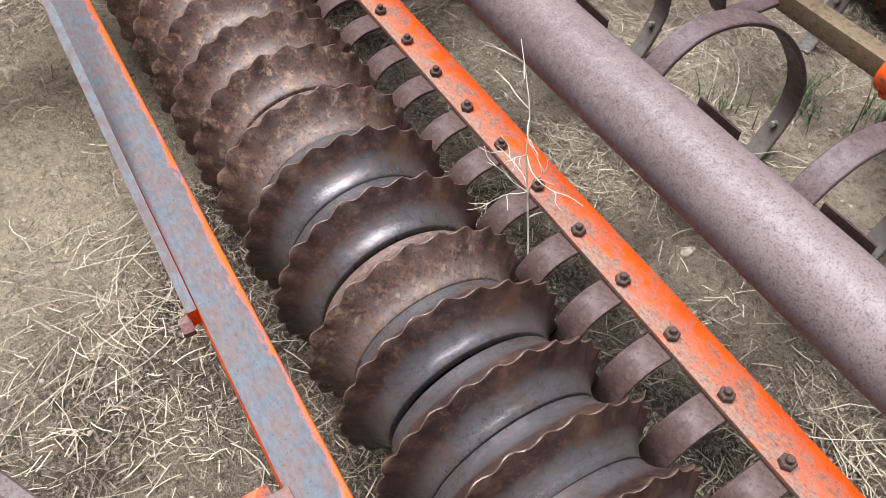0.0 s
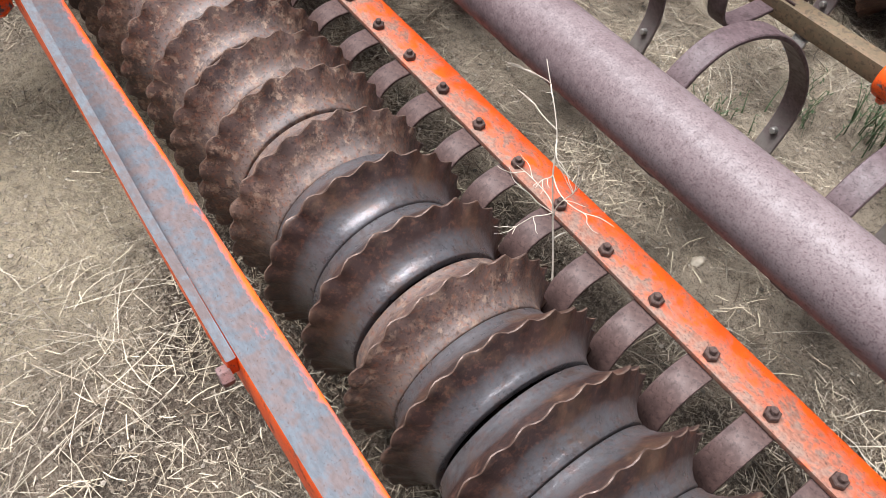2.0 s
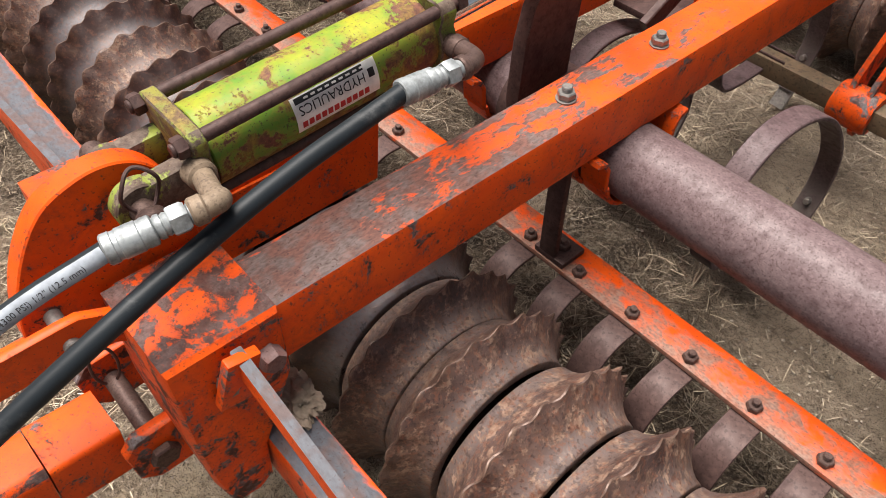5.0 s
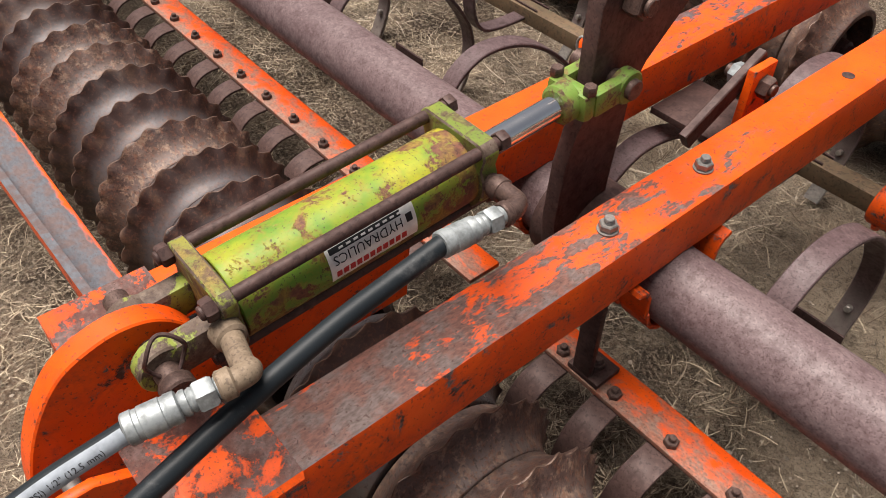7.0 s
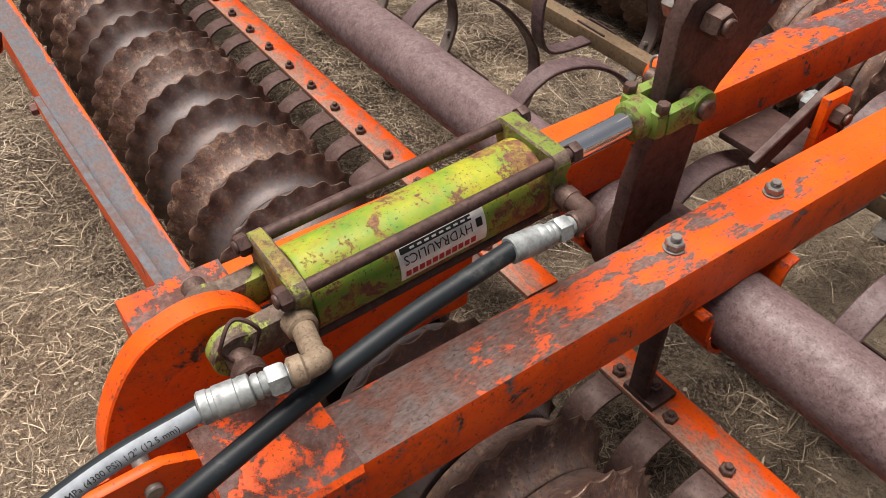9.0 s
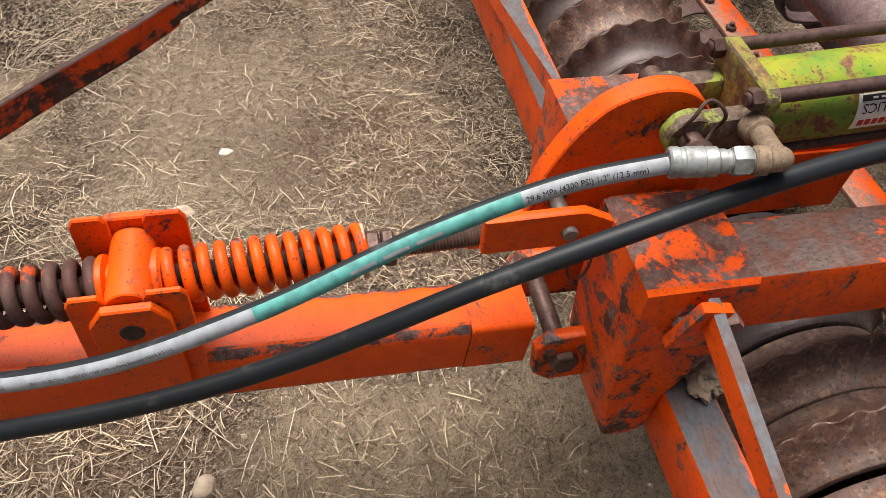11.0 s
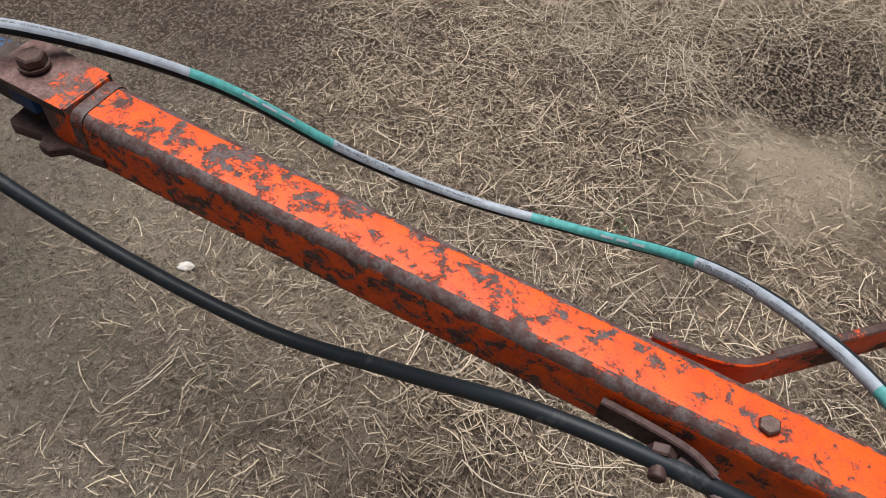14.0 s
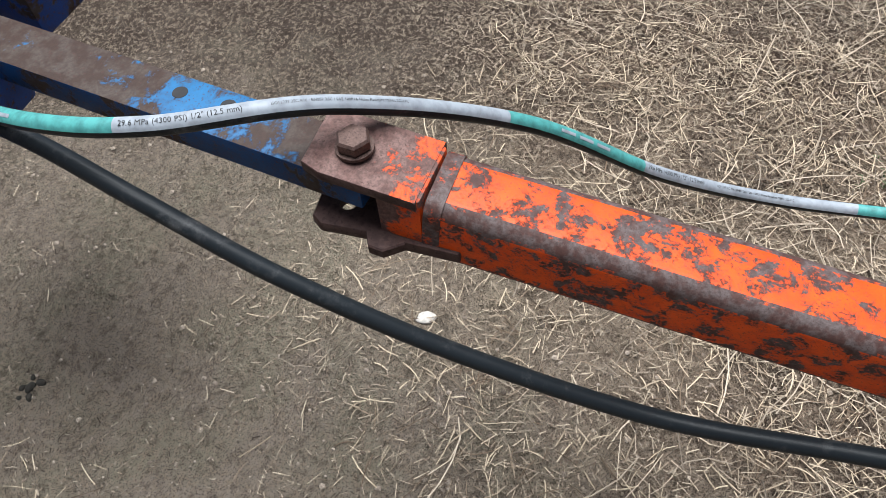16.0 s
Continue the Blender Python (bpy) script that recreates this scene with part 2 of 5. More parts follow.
    coat = mix(nt, math_node(nt, "MULTIPLY", fine, 0.4), coat, tuple(0.62 * c + 0.012 for c in colour))
    film = math_node(nt, "MULTIPLY", ramp(nt, both, [(lim - 0.10, 0.0), (lim, 0.75)]), ramp(nt, noise_tex(nt, scale * 3, 5, 0.7, vec), [(0.38, 0.2), (0.62, 1.0)]))
    coat = mix(nt, film, coat, tuple(0.45 * a + 0.55 * b for a, b in zip(deep, under)))
    bare = mix(nt, ramp(nt, noise_tex(nt, scale * 1.7, 6), [(0.42, 0.0), (0.58, 1.0)]), under, second)
    bare = mix(nt, ramp(nt, fine, [(0.4, 0.0), (0.65, pit)]), bare, (0.03, 0.018, 0.016))
    col = mix(nt, mask, coat, bare)
    col = mix(nt, math_node(nt, "MULTIPLY", spots, spot), col, (0.06, 0.03, 0.025))
    nt.links.new(col, p.inputs["Base Color"])
    nt.links.new(ramp(nt, mask, [(0.0, rough), (1.0, 0.62)]), p.inputs["Roughness"])
    p.inputs["Specular IOR Level"].default_value = 0.22
    bump(nt, p, math_node(nt, "SUBTRACT", math_node(nt, "MULTIPLY", fine, 0.4), mask), 0.45, 0.0012)
    return m


def rusty(name, base, pale, dark, scale=30.0, rough=0.55, metal=0.15, spot=0.5, dusty=None, earth=None):
    """Bare rusted steel with pits and paler bloom."""
    m, nt, p = material(name)
    big = noise_tex(nt, scale * 0.18, 6, 0.6, dist=0.5)
    mid = noise_tex(nt, scale, 7, 0.65)
    pits = noise_tex(nt, scale * 4.5, 3, 0.5)
    col = mix(nt, ramp(nt, big, [(0.30, 0.15), (0.72, 0.85)]), base, pale)
    col = mix(nt, ramp(nt, noise_tex(nt, scale * 2.6, 4, 0.6), [(0.5, 0.0), (0.62, 0.35)]), col, tuple(1.35 * c for c in pale))
    col = mix(nt, ramp(nt, mid, [(0.48, 0.0), (0.66, 0.7)]), col, tuple(0.6 * a + 0.4 * b for a, b in zip(base, dark)))
    col = mix(nt, math_node(nt, "MULTIPLY", ramp(nt, pits, [(0.56, 0.0), (0.62, 1.0)]), spot), col, dark)
    if dusty:
        sep = nt.nodes.new("ShaderNodeSeparateXYZ")
        nt.links.new(nt.nodes.new("ShaderNodeTexCoord").outputs["Object"], sep.inputs[0])
        fade = node(nt, "ShaderNodeMapRange")
        nt.links.new(math_node(nt, "ADD", sep.outputs[0], math_node(nt, "MULTIPLY", big, 0.5)), fade.inputs["Value"])
        fade.inputs["From Min"].default_value, fade.inputs["From Max"].default_value = dusty
        pit = ramp(nt, noise_tex(nt, scale * 4.6, 3, 0.6), [(0.54, 0.75), (0.60, 0.0)])
        col = mix(nt, math_node(nt, "MULTIPLY", math_node(nt, "MULTIPLY", fade.outputs[0], pit), 0.7), col, (0.245, 0.195, 0.193))
    if earth:
        sep = nt.nodes.new("ShaderNodeSeparateXYZ")
        nt.links.new(nt.nodes.new("ShaderNodeTexCoord").outputs["Object"], sep.inputs[0])
        fade = node(nt, "ShaderNodeMapRange")
        nt.links.new(math_node(nt, "ADD", sep.outputs[2], math_node(nt, "MULTIPLY", big, 0.10)), fade.inputs["Value"])
        fade.inputs["From Min"].default_value, fade.inputs["From Max"].default_value = earth
        fade.inputs["To Min"].default_value, fade.inputs["To Max"].default_value = 0.85, 0.0
        col = mix(nt, math_node(nt, "MULTIPLY", fade.outputs[0], ramp(nt, mid, [(0.35, 0.4), (0.6, 1.0)])), col, (0.19, 0.165, 0.145))
    nt.links.new(col, p.inputs["Base Color"])
    nt.links.new(ramp(nt, mid, [(0.3, rough - 0.12), (0.7, rough + 0.15)]), p.inputs["Roughness"])
    p.inputs["Metallic"].default_value = metal
    p.inputs["Specular IOR Level"].default_value = 0.25
    bump(nt, p, math_node(nt, "ADD", math_node(nt, "MULTIPLY", mid, 0.7), math_node(nt, "MULTIPLY", pits, -0.5)), 0.4, 0.0012)
    return m


def wheel_iron(name, crusted, gloss=0.6):
    """Cast packer wheel: rust on the ridge, rubbed steel in the groove; crusted: blotched with pale rust and dried earth."""
    m, nt, p = material(name)
    tc = nt.nodes.new("ShaderNodeTexCoord")
    sep = nt.nodes.new("ShaderNodeSeparateXYZ")
    nt.links.new(tc.outputs["Object"], sep.inputs[0])
    r2 = math_node(nt, "ADD", math_node(nt, "POWER", math_node(nt, "ABSOLUTE", sep.outputs[1]), 2.0), math_node(nt, "POWER", math_node(nt, "ABSOLUTE", sep.outputs[2]), 2.0))
    rad = math_node(nt, "SQRT", r2)
    rnd = object_random(nt)
    shift = nt.nodes.new("ShaderNodeCombineXYZ")
    nt.links.new(math_node(nt, "MULTIPLY", rnd, 37.0), shift.inputs[0])
    add = nt.nodes.new("ShaderNodeVectorMath")
    nt.links.new(tc.outputs["Object"], add.inputs[0])
    nt.links.new(shift.outputs[0], add.inputs[1])
    vec = add.outputs[0]
    big = noise_tex(nt, 7, 7, 0.62, vec, 0.6)
    mid = noise_tex(nt, 38, 7, 0.7, vec)
    blot = noise_tex(nt, 46, 10, 0.76, vec, 0.15)
    fine = noise_tex(nt, 170, 3, 0.5, vec)
    base = mix(nt, ramp(nt, big, [(0.32, 0.0), (0.68, 1.0)]), *(((0.040, 0.024, 0.022), (0.115, 0.070, 0.058)) if crusted else ((0.017, 0.0088, 0.0082), (0.046, 0.024, 0.020))))
    steel = mix(nt, mid, *(((0.155, 0.125, 0.117), (0.27, 0.225, 0.205)) if crusted else ((0.105, 0.098, 0.104), (0.22, 0.208, 0.218))))
    groove = ramp(nt, math_node(nt, "ADD", rad, math_node(nt, "MULTIPLY", math_node(nt, "SUBTRACT", big, 0.5), 0.05)), [(0.1405, 1.0), (0.160, 0.0)])
    col = mix(nt, math_node(nt, "MULTIPLY", groove, min(0.9, 0.3 + gloss * 0.8)), base, steel)
    stain = ramp(nt, noise_tex(nt, 12, 9, 0.72, vec, 0.3), [(0.50, 0.0), (0.62, 1.0)])
    col = mix(nt, math_node(nt, "MULTIPLY", stain, math_node(nt, "MULTIPLY", ramp(nt, mid, [(0.35, 0.35), (0.65, 1.0)]), 0.5 if crusted else 0.65)), col, (0.115, 0.062, 0.036))
    amount = math_node(nt, "ADD", math_node(nt, "MULTIPLY", rnd, 0.4), 0.6 if crusted else 0.0)
    pale = mix(nt, ramp(nt, mid, [(0.38, 0.0), (0.62, 1.0)]), (0.085, 0.037, 0.024), (0.32, 0.215, 0.155) if crusted else (0.11, 0.060, 0.045))
    lo = 0.50 if crusted else 0.53
    col = mix(nt, math_node(nt, "MULTIPLY", ramp(nt, blot, [(lo, 0.0), (lo + 0.07, 1.0)]), amount), col, pale)
    flake = ramp(nt, noise_tex(nt, 120, 5, 0.7, vec, 0.1), [(0.53, 0.0), (0.60, 0.55 if crusted else 0.25)])
    col = mix(nt, flake, col, (0.17, 0.068, 0.04))
    dark = ramp(nt, noise_tex(nt, 34, 9, 0.76, vec, 0.1), [(0.53, 0.0), (0.62, 0.5 if crusted else 0.25)])
    col = mix(nt, dark, col, (0.020, 0.011, 0.010))
    edge = ramp(nt, math_node(nt, "ADD", rad, math_node(nt, "MULTIPLY", math_node(nt, "SUBTRACT", mid, 0.5), 0.010)), [(0.186, 0.0), (0.192, 1.0)])
    col = mix(nt, math_node(nt, "MULTIPLY", edge, 0.4), col, (0.22, 0.135, 0.095))
    col = mix(nt, math_node(nt, "MULTIPLY", ramp(nt, fine, [(0.58, 0.0), (0.64, 1.0)]), 0.5 if crusted else 0.2), col, (0.022, 0.012, 0.011))
    nt.links.new(col, p.inputs["Base Color"])
    nt.links.new(mix(nt, groove, ramp(nt, mid, [(0.3, 0.34), (0.7, 0.62)]), ramp(nt, mid, [(0.3, 0.52 - 0.5 * gloss), (0.7, 0.66 - 0.45 * gloss)])), p.inputs["Roughness"])
    nt.links.new(math_node(nt, "MULTIPLY", groove, gloss), p.inputs["Metallic"])
    p.inputs["Specular IOR Level"].default_value = 0.4
    bump(nt, p, math_node(nt, "ADD", math_node(nt, "ADD", mid, math_node(nt, "MULTIPLY", fine, 0.5)), blot), 0.6 if crusted else 0.4, 0.0022)
    return m


def plain(name, colour, rough=0.5, metal=0.0, grain=0.12, scale=40.0, dark=0.5):
    """A surface of one colour with slight grain and dirt."""
    m, nt, p = material(name)
    n = noise_tex(nt, scale, 6)
    col = mix(nt, ramp(nt, n, [(0.4, 0.0), (0.75, grain * 4)]), colour, tuple(c * dark for c in colour))
    nt.links.new(col, p.inputs["Base Color"])
    nt.links.new(ramp(nt, n, [(0.3, max(0.05, rough - 0.1)), (0.7, rough + 0.1)]), p.inputs["Roughness"])
    p.inputs["Metallic"].default_value = metal
    p.inputs["Specular IOR Level"].default_value = 0.3
    bump(nt, p, n, 0.15, 0.0006)
    return m


def soil():
    """Dry yard soil: tan and grey patches, bare sandy spots, dark ones, a hollow with painted shade, grit."""
    m, nt, p = material("dry_soil")
    patch = noise_tex(nt, 1.3, 6, 0.6)
    mid = noise_tex(nt, 8, 9, 0.68)
    clod = noise_tex(nt, 44, 9, 0.74, dist=0.3)
    fine = noise_tex(nt, 110, 8, 0.74)
    grit = noise_tex(nt, 420, 3, 0.55)
    tc = nt.nodes.new("ShaderNodeTexCoord")
    col = mix(nt, ramp(nt, patch, [(0.42, 0.0), (0.60, 1.0)]), (0.150, 0.108, 0.082), (0.34, 0.262, 0.192))

    def spot(x, y, r):
        d = nt.nodes.new("ShaderNodeVectorMath")
        d.operation = "DISTANCE"
        nt.links.new(tc.outputs["Object"], d.inputs[0])
        d.inputs[1].default_value = (x, y, 0)
        return ramp(nt, math_node(nt, "ADD", math_node(nt, "DIVIDE", d.outputs["Value"], r), math_node(nt, "MULTIPLY", math_node(nt, "SUBTRACT", mid, 0.5), 1.2)), [(0.45, 1.0), (1.0, 0.0)])
    col = mix(nt, ramp(nt, mid, [(0.46, 0.0), (0.60, 0.7)]), col, (0.090, 0.071, 0.057))
    for x, y, r in ((-1.25, -1.05, 0.6), (-2.45, -1.05, 0.55), (-0.7, 0.8, 0.8), (-2.0, 0.9, 0.8), (-1.5, -1.7, 0.5), (-1.3, -3.0, 1.0), (-0.15, 0.75, 0.6), (-1.1, 0.65, 0.7), (-0.5, 0.5, 0.5), (-2.78, -1.26, 0.30), (-1.72, -0.48, 0.32)):
        col = mix(nt, math_node(nt, "MULTIPLY", spot(x, y, r), 0.75), col, (0.52, 0.412, 0.305))
    for x, y, r in ((-1.32, -0.78, 0.42), (-1.10, -0.84, 0.30), (-1.55, -0.72, 0.35), (-2.30, -1.30, 0.25), (-1.62, -0.98, 0.28), (-1.35, -0.62, 0.30)):
        col = mix(nt, math_node(nt, "MULTIPLY", spot(x, y, r), 0.75), col, (0.62, 0.50, 0.345))
    for x, y, r in ((-2.30, -3.75, 0.95), (-1.65, -3.95, 0.8), (-2.42, -3.22, 0.45), (-2.0, -3.3, 0.4)):
        col = mix(nt, math_node(nt, "MULTIPLY", spot(x, y, r), 0.7), col, (0.118, 0.092, 0.075))
    for x, y, r in ((-1.40, -3.35, 0.95), (-1.15, -2.85, 0.7)):
        col = mix(nt, math_node(nt, "MULTIPLY", spot(x, y, r), 0.8), col, mix(nt, ramp(nt, noise_tex(nt, 5, 6, 0.6), [(0.42, 0.0), (0.58, 1.0)]), (0.42, 0.352, 0.285), (0.375, 0.335, 0.25)))
    for x, y, r in ((-1.71, -1.42, 0.34), (-1.85, -1.75, 0.22), (-2.45, -0.85, 0.25), (-1.45, -1.15, 0.2)):
        col = mix(nt, math_node(nt, "MULTIPLY", spot(x, y, r), 0.55), col, (0.165, 0.090, 0.056))
    # shade inside the hollow, painted into the soil colour
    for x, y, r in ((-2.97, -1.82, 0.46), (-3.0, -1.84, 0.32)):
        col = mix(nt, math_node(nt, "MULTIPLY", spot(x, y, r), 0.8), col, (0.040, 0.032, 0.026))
    col = mix(nt, ramp(nt, clod, [(0.48, 0.0), (0.62, 0.58)]), col, (0.078, 0.058, 0.045))
    col = mix(nt, ramp(nt, fine, [(0.49, 0.0), (0.58, 0.85)]), col, (0.47, 0.378, 0.285))
    col = mix(nt, ramp(nt, grit, [(0.53, 0.0), (0.62, 0.7)]), col, (0.030, 0.024, 0.020))
    col = mix(nt, math_node(nt, "MULTIPLY", spot(-2.69, -1.81, 0.28), 0.85), col, (0.64, 0.52, 0.375))
    nt.links.new(col, p.inputs["Base Color"])
    p.inputs["Roughness"].default_value = 0.95
    p.inputs["Specular IOR Level"].default_value = 0.05
    h = math_node(nt, "ADD", math_node(nt, "MULTIPLY", fine, 0.55), math_node(nt, "MULTIPLY", grit, 0.25))
    bump(nt, p, math_node(nt, "ADD", math_node(nt, "ADD", h, mid), clod), 1.0, 0.034)
    return m


def straw_mat(name, a, b):
    m, nt, p = material(name)
    g = nt.nodes.new("ShaderNodeNewGeometry")
    r = g.outputs["Random Per Island"]
    col = ramp(nt, r, [(0.0, tuple(0.55 * c for c in a)), (0.22, a), (0.5, tuple(0.5 * (c + d) for c, d in zip(a, b))), (0.8, b), (1.0, tuple(1.1 * c for c in b))])
    nt.links.new(col, p.inputs["Base Color"])
    p.inputs["Roughness"].default_value = 0.75
    p.inputs["Specular IOR Level"].default_value = 0.12
    return m


M_PAINT = paint("orange_paint", 0.20, 20)
M_WORN = paint("orange_paint_worn", 0.42, 26)
TONGUE = dict(scale=38, under=(0.080, 0.040, 0.034), second=(0.125, 0.098, 0.094), along=(-0.35, 0.75, 0.025, -0.11), stretch=(1, 0.85, 1))
M_TONGUE = paint("orange_tongue_paint_chipped", 0.37, **TONGUE)
M_TONGUE_SHOULDER = paint("orange_tongue_shoulder_worn", 0.74, soft=0.04, **TONGUE)
M_TONGUE_CORNER = paint("orange_tongue_corner_bare", 1.05, soft=0.06, **TONGUE)
M_EDGE = paint("orange_paint_edge_rubbed", 0.95, 20, (0.058, 0.028, 0.023), (0.078, 0.053, 0.048), soft=0.03)
M_CLEVIS = paint("orange_paint_half_rust", 0.48, 30, (0.13, 0.07, 0.06), (0.19, 0.115, 0.10), along=(-1.065, -1.005, 0.22, -0.02), soft=0.03)
M_STRAP = paint("orange_paint_dusty", 0.36, 30, (0.30, 0.125, 0.082), (0.26, 0.155, 0.118), spot=0.7, along=(-0.036, 0.040, 0.13, -0.10), stretch=(0.6, 1, 1), soft=0.13, pit=0.45)
M_BEAM_TOP = paint("orange_paint_rubbed_top", 0.30, 20, (0.175, 0.078, 0.060), (0.155, 0.112, 0.102), along=(-0.7, 0.42, 0.22, -0.05), stretch=(1.6, 0.6, 1))
M_BRACE = paint("orange_paint_brace_rubbed", 0.52, 9, (0.060, 0.026, 0.022), (0.085, 0.055, 0.05), stretch=(0.6, 0.6, 1))
M_BEAM_FAR = paint("orange_paint_rubbed_rear", 0.30, 17, (0.14, 0.062, 0.055), (0.13, 0.098, 0.10), along=(0.12, 0.62, -0.08, 0.08), stretch=(1.6, 0.6, 1))
M_POSTTOP = paint("orange_paint_scorched_top", 0.66, 22, (0.115, 0.045, 0.035), (0.16, 0.10, 0.09))
M_GREYTOP = paint("grey_worn_top", 1.12, 26, (0.128, 0.094, 0.091), (0.102, 0.110, 0.127), spot=0.5, pit=0.35, along=(0.020, 0.038, 0.0, -0.34), stretch=(0.4, 1, 1), soft=0.12)
M_GREYDK = paint("grey_worn_edge", 1.05, 26, (0.115, 0.085, 0.082), (0.115, 0.12, 0.135), spot=0.3, pit=0.3, stretch=(0.4, 1, 1))
M_PINK = paint("faded_red_primer", 1.35, 26, (0.205, 0.108, 0.096), (0.185, 0.118, 0.112), spot=0.8, soft=0.06, pit=0.4)
M_CAP = paint("orange_cap_faded", 0.55, 24, (0.215, 0.100, 0.088), (0.20, 0.12, 0.11), along=(-0.46, -0.37, 0.22, -0.14), soft=0.08)
M_PIPE = rusty("rusted_pipe", (0.098, 0.062, 0.064), (0.170, 0.124, 0.124), (0.042, 0.022, 0.022), 70, 0.46, 0.0, 0.5, dusty=(0.7, 2.0))
M_RUST = rusty("brown_rust", (0.048, 0.027, 0.024), (0.084, 0.050, 0.044), (0.025, 0.013, 0.012), 40, 0.55)
M_TINE = rusty("rusted_spring_steel", (0.066, 0.041, 0.042), (0.115, 0.077, 0.079), (0.030, 0.018, 0.018), 60, 0.5, 0.0, earth=(0.10, 0.22))
M_ROUND = rusty("rusted_brace_steel", (0.075, 0.05, 0.048), (0.12, 0.085, 0.08), (0.035, 0.02, 0.02), 60, 0.5, 0.0)
M_POINT = rusty("earth_polished_steel", (0.20, 0.185, 0.17), (0.30, 0.27, 0.24), (0.06, 0.05, 0.045), 40, 0.42, 0.4)
M_BOLT = rusty("rusty_bolt", (0.07, 0.042, 0.037), (0.13, 0.085, 0.07), (0.02, 0.012, 0.011), 120, 0.45, 0.35)
M_ZINC = plain("zinc_plated_steel", (0.33, 0.355, 0.36), 0.5, 0.45, 0.3, 90)
M_DULL = plain("dulled_zinc", (0.25, 0.235, 0.22), 0.5, 0.6, 0.2, 160)
M_CHROME = plain("chrome_rod", (0.80, 0.80, 0.80), 0.10, 1.0, 0.05, 30)
M_CREST = rusty("worn_wheel_crest", (0.062, 0.036, 0.029), (0.16, 0.105, 0.08), (0.035, 0.018, 0.015), 30, 0.42, 0.2, 0.5)
M_WHEEL = wheel_iron("packer_wheel_iron", False)
M_WHEELR = wheel_iron("packer_wheel_iron_crusted", True, 0.12)
M_WHEELF = wheel_iron("packer_wheel_iron_bronzed", False, 0.22)
M_SOIL = soil()
M_STRAW = straw_mat("dry_straw", (0.17, 0.122, 0.084), (0.57, 0.472, 0.34))
M_STRAWD = straw_mat("weathered_straw", (0.17, 0.135, 0.10), (0.52, 0.43, 0.32))
M_STALK = straw_mat("grey_dry_stalks", (0.19, 0.155, 0.12), (0.54, 0.455, 0.35))
M_CHAFF = straw_mat("brown_chaff", (0.080, 0.062, 0.049), (0.36, 0.30, 0.23))
M_STONE = plain("pale_stone", (0.42, 0.35, 0.27), 0.9, 0, 0.2, 60)
# green barrel; its yellow top is a highlight painted in, rust shows below
M_GREEN = paint("green_cylinder_paint", 0.42, 26, (0.17, 0.068, 0.045), (0.26, 0.17, 0.04), (0.092, 0.225, 0.030), (0.40, 0.37, 0.025), 0.38, along=(0.04, 0.14, 0.0, 0.055), low=(0.650, 0.722, 0.10, -0.015), lit_crown=(0.705, 0.752, 0.12, 1.25))
M_YELLOW = paint("green_yellow_cap_paint", 0.74, 30, (0.13, 0.075, 0.045), (0.26, 0.19, 0.05), (0.23, 0.205, 0.04), (0.15, 0.20, 0.04), 0.45, low=(0.66, 0.735, 0.22, -0.02), soft=0.05)
M_CAPG = paint("green_head_cap_paint", 0.45, 30, (0.11, 0.07, 0.045), (0.17, 0.15, 0.05), (0.105, 0.18, 0.03), (0.20, 0.21, 0.035), 0.45, low=(0.67, 0.74, 0.18, -0.02), soft=0.05)
M_CLEVG = paint("green_rod_clevis_paint", 0.40, 30, (0.13, 0.075, 0.05), (0.22, 0.17, 0.05), (0.13, 0.24, 0.045), (0.18, 0.24, 0.045), 0.42)
M_EARS = paint("ear_paint_nearly_gone", 0.72, 24, (0.10, 0.068, 0.052), (0.155, 0.118, 0.092), (0.26, 0.30, 0.05), (0.20, 0.26, 0.05), 0.5)
M_RUBBER = paint("black_rubber_scuffed", 0.02, 14, (0.16, 0.16, 0.16), (0.09, 0.09, 0.09), (0.012, 0.0165, 0.0205), (0.009, 0.0125, 0.0155), 0.45, spot=0.0)
M_TEAL = plain("teal_layline", (0.085, 0.33, 0.315), 0.5, 0, 0.25, 70)
M_PALE = plain("pale_layline", (0.31, 0.345, 0.385), 0.5, 0, 0.2, 60)
M_INK = plain("black_ink_and_hole_dark", (0.02, 0.02, 0.022), 0.6)
M_WHITE = plain("white_label", (0.78, 0.76, 0.73), 0.5, 0, 0.15, 60)
M_RED = plain("red_print", (0.45, 0.03, 0.03), 0.5)
M_BLUE = paint("blue_tractor_paint", 0.38, 18, (0.05, 0.035, 0.03), (0.07, 0.06, 0.06), (0.006, 0.066, 0.33), (0.004, 0.04, 0.21), 0.4)
M_BLUEW = paint("blue_paint_worn", 0.5, 26, (0.046, 0.028, 0.021), (0.072, 0.056, 0.047), (0.020, 0.150, 0.34), (0.012, 0.095, 0.24), 0.5, patch=(-0.005, 0.10, 0.02, 0.13, -0.075, 0.105), soft=0.03)
M_BLUED = paint("blue_paint_darker", 0.42, 22, (0.05, 0.034, 0.026), (0.06, 0.05, 0.045), (0.008, 0.06, 0.19), (0.006, 0.04, 0.13), 0.5)
M_BAR = rusty("greenish_square_bar", (0.13, 0.105, 0.065), (0.17, 0.10, 0.06), (0.05, 0.035, 0.028), 24, 0.5)
M_TWIG = plain("dry_twig", (0.50, 0.42, 0.34), 0.8)
M_BRASS = rusty("dirty_brass_elbow", (0.165, 0.12, 0.082), (0.25, 0.19, 0.135), (0.07, 0.05, 0.04), 60, 0.6, 0.2)
M_WEED = straw_mat("green_weed", (0.06, 0.085, 0.04), (0.11, 0.14, 0.075))
M_OIL = plain("dark_dung", (0.03, 0.027, 0.022), 0.9, 0, 0.3, 50)

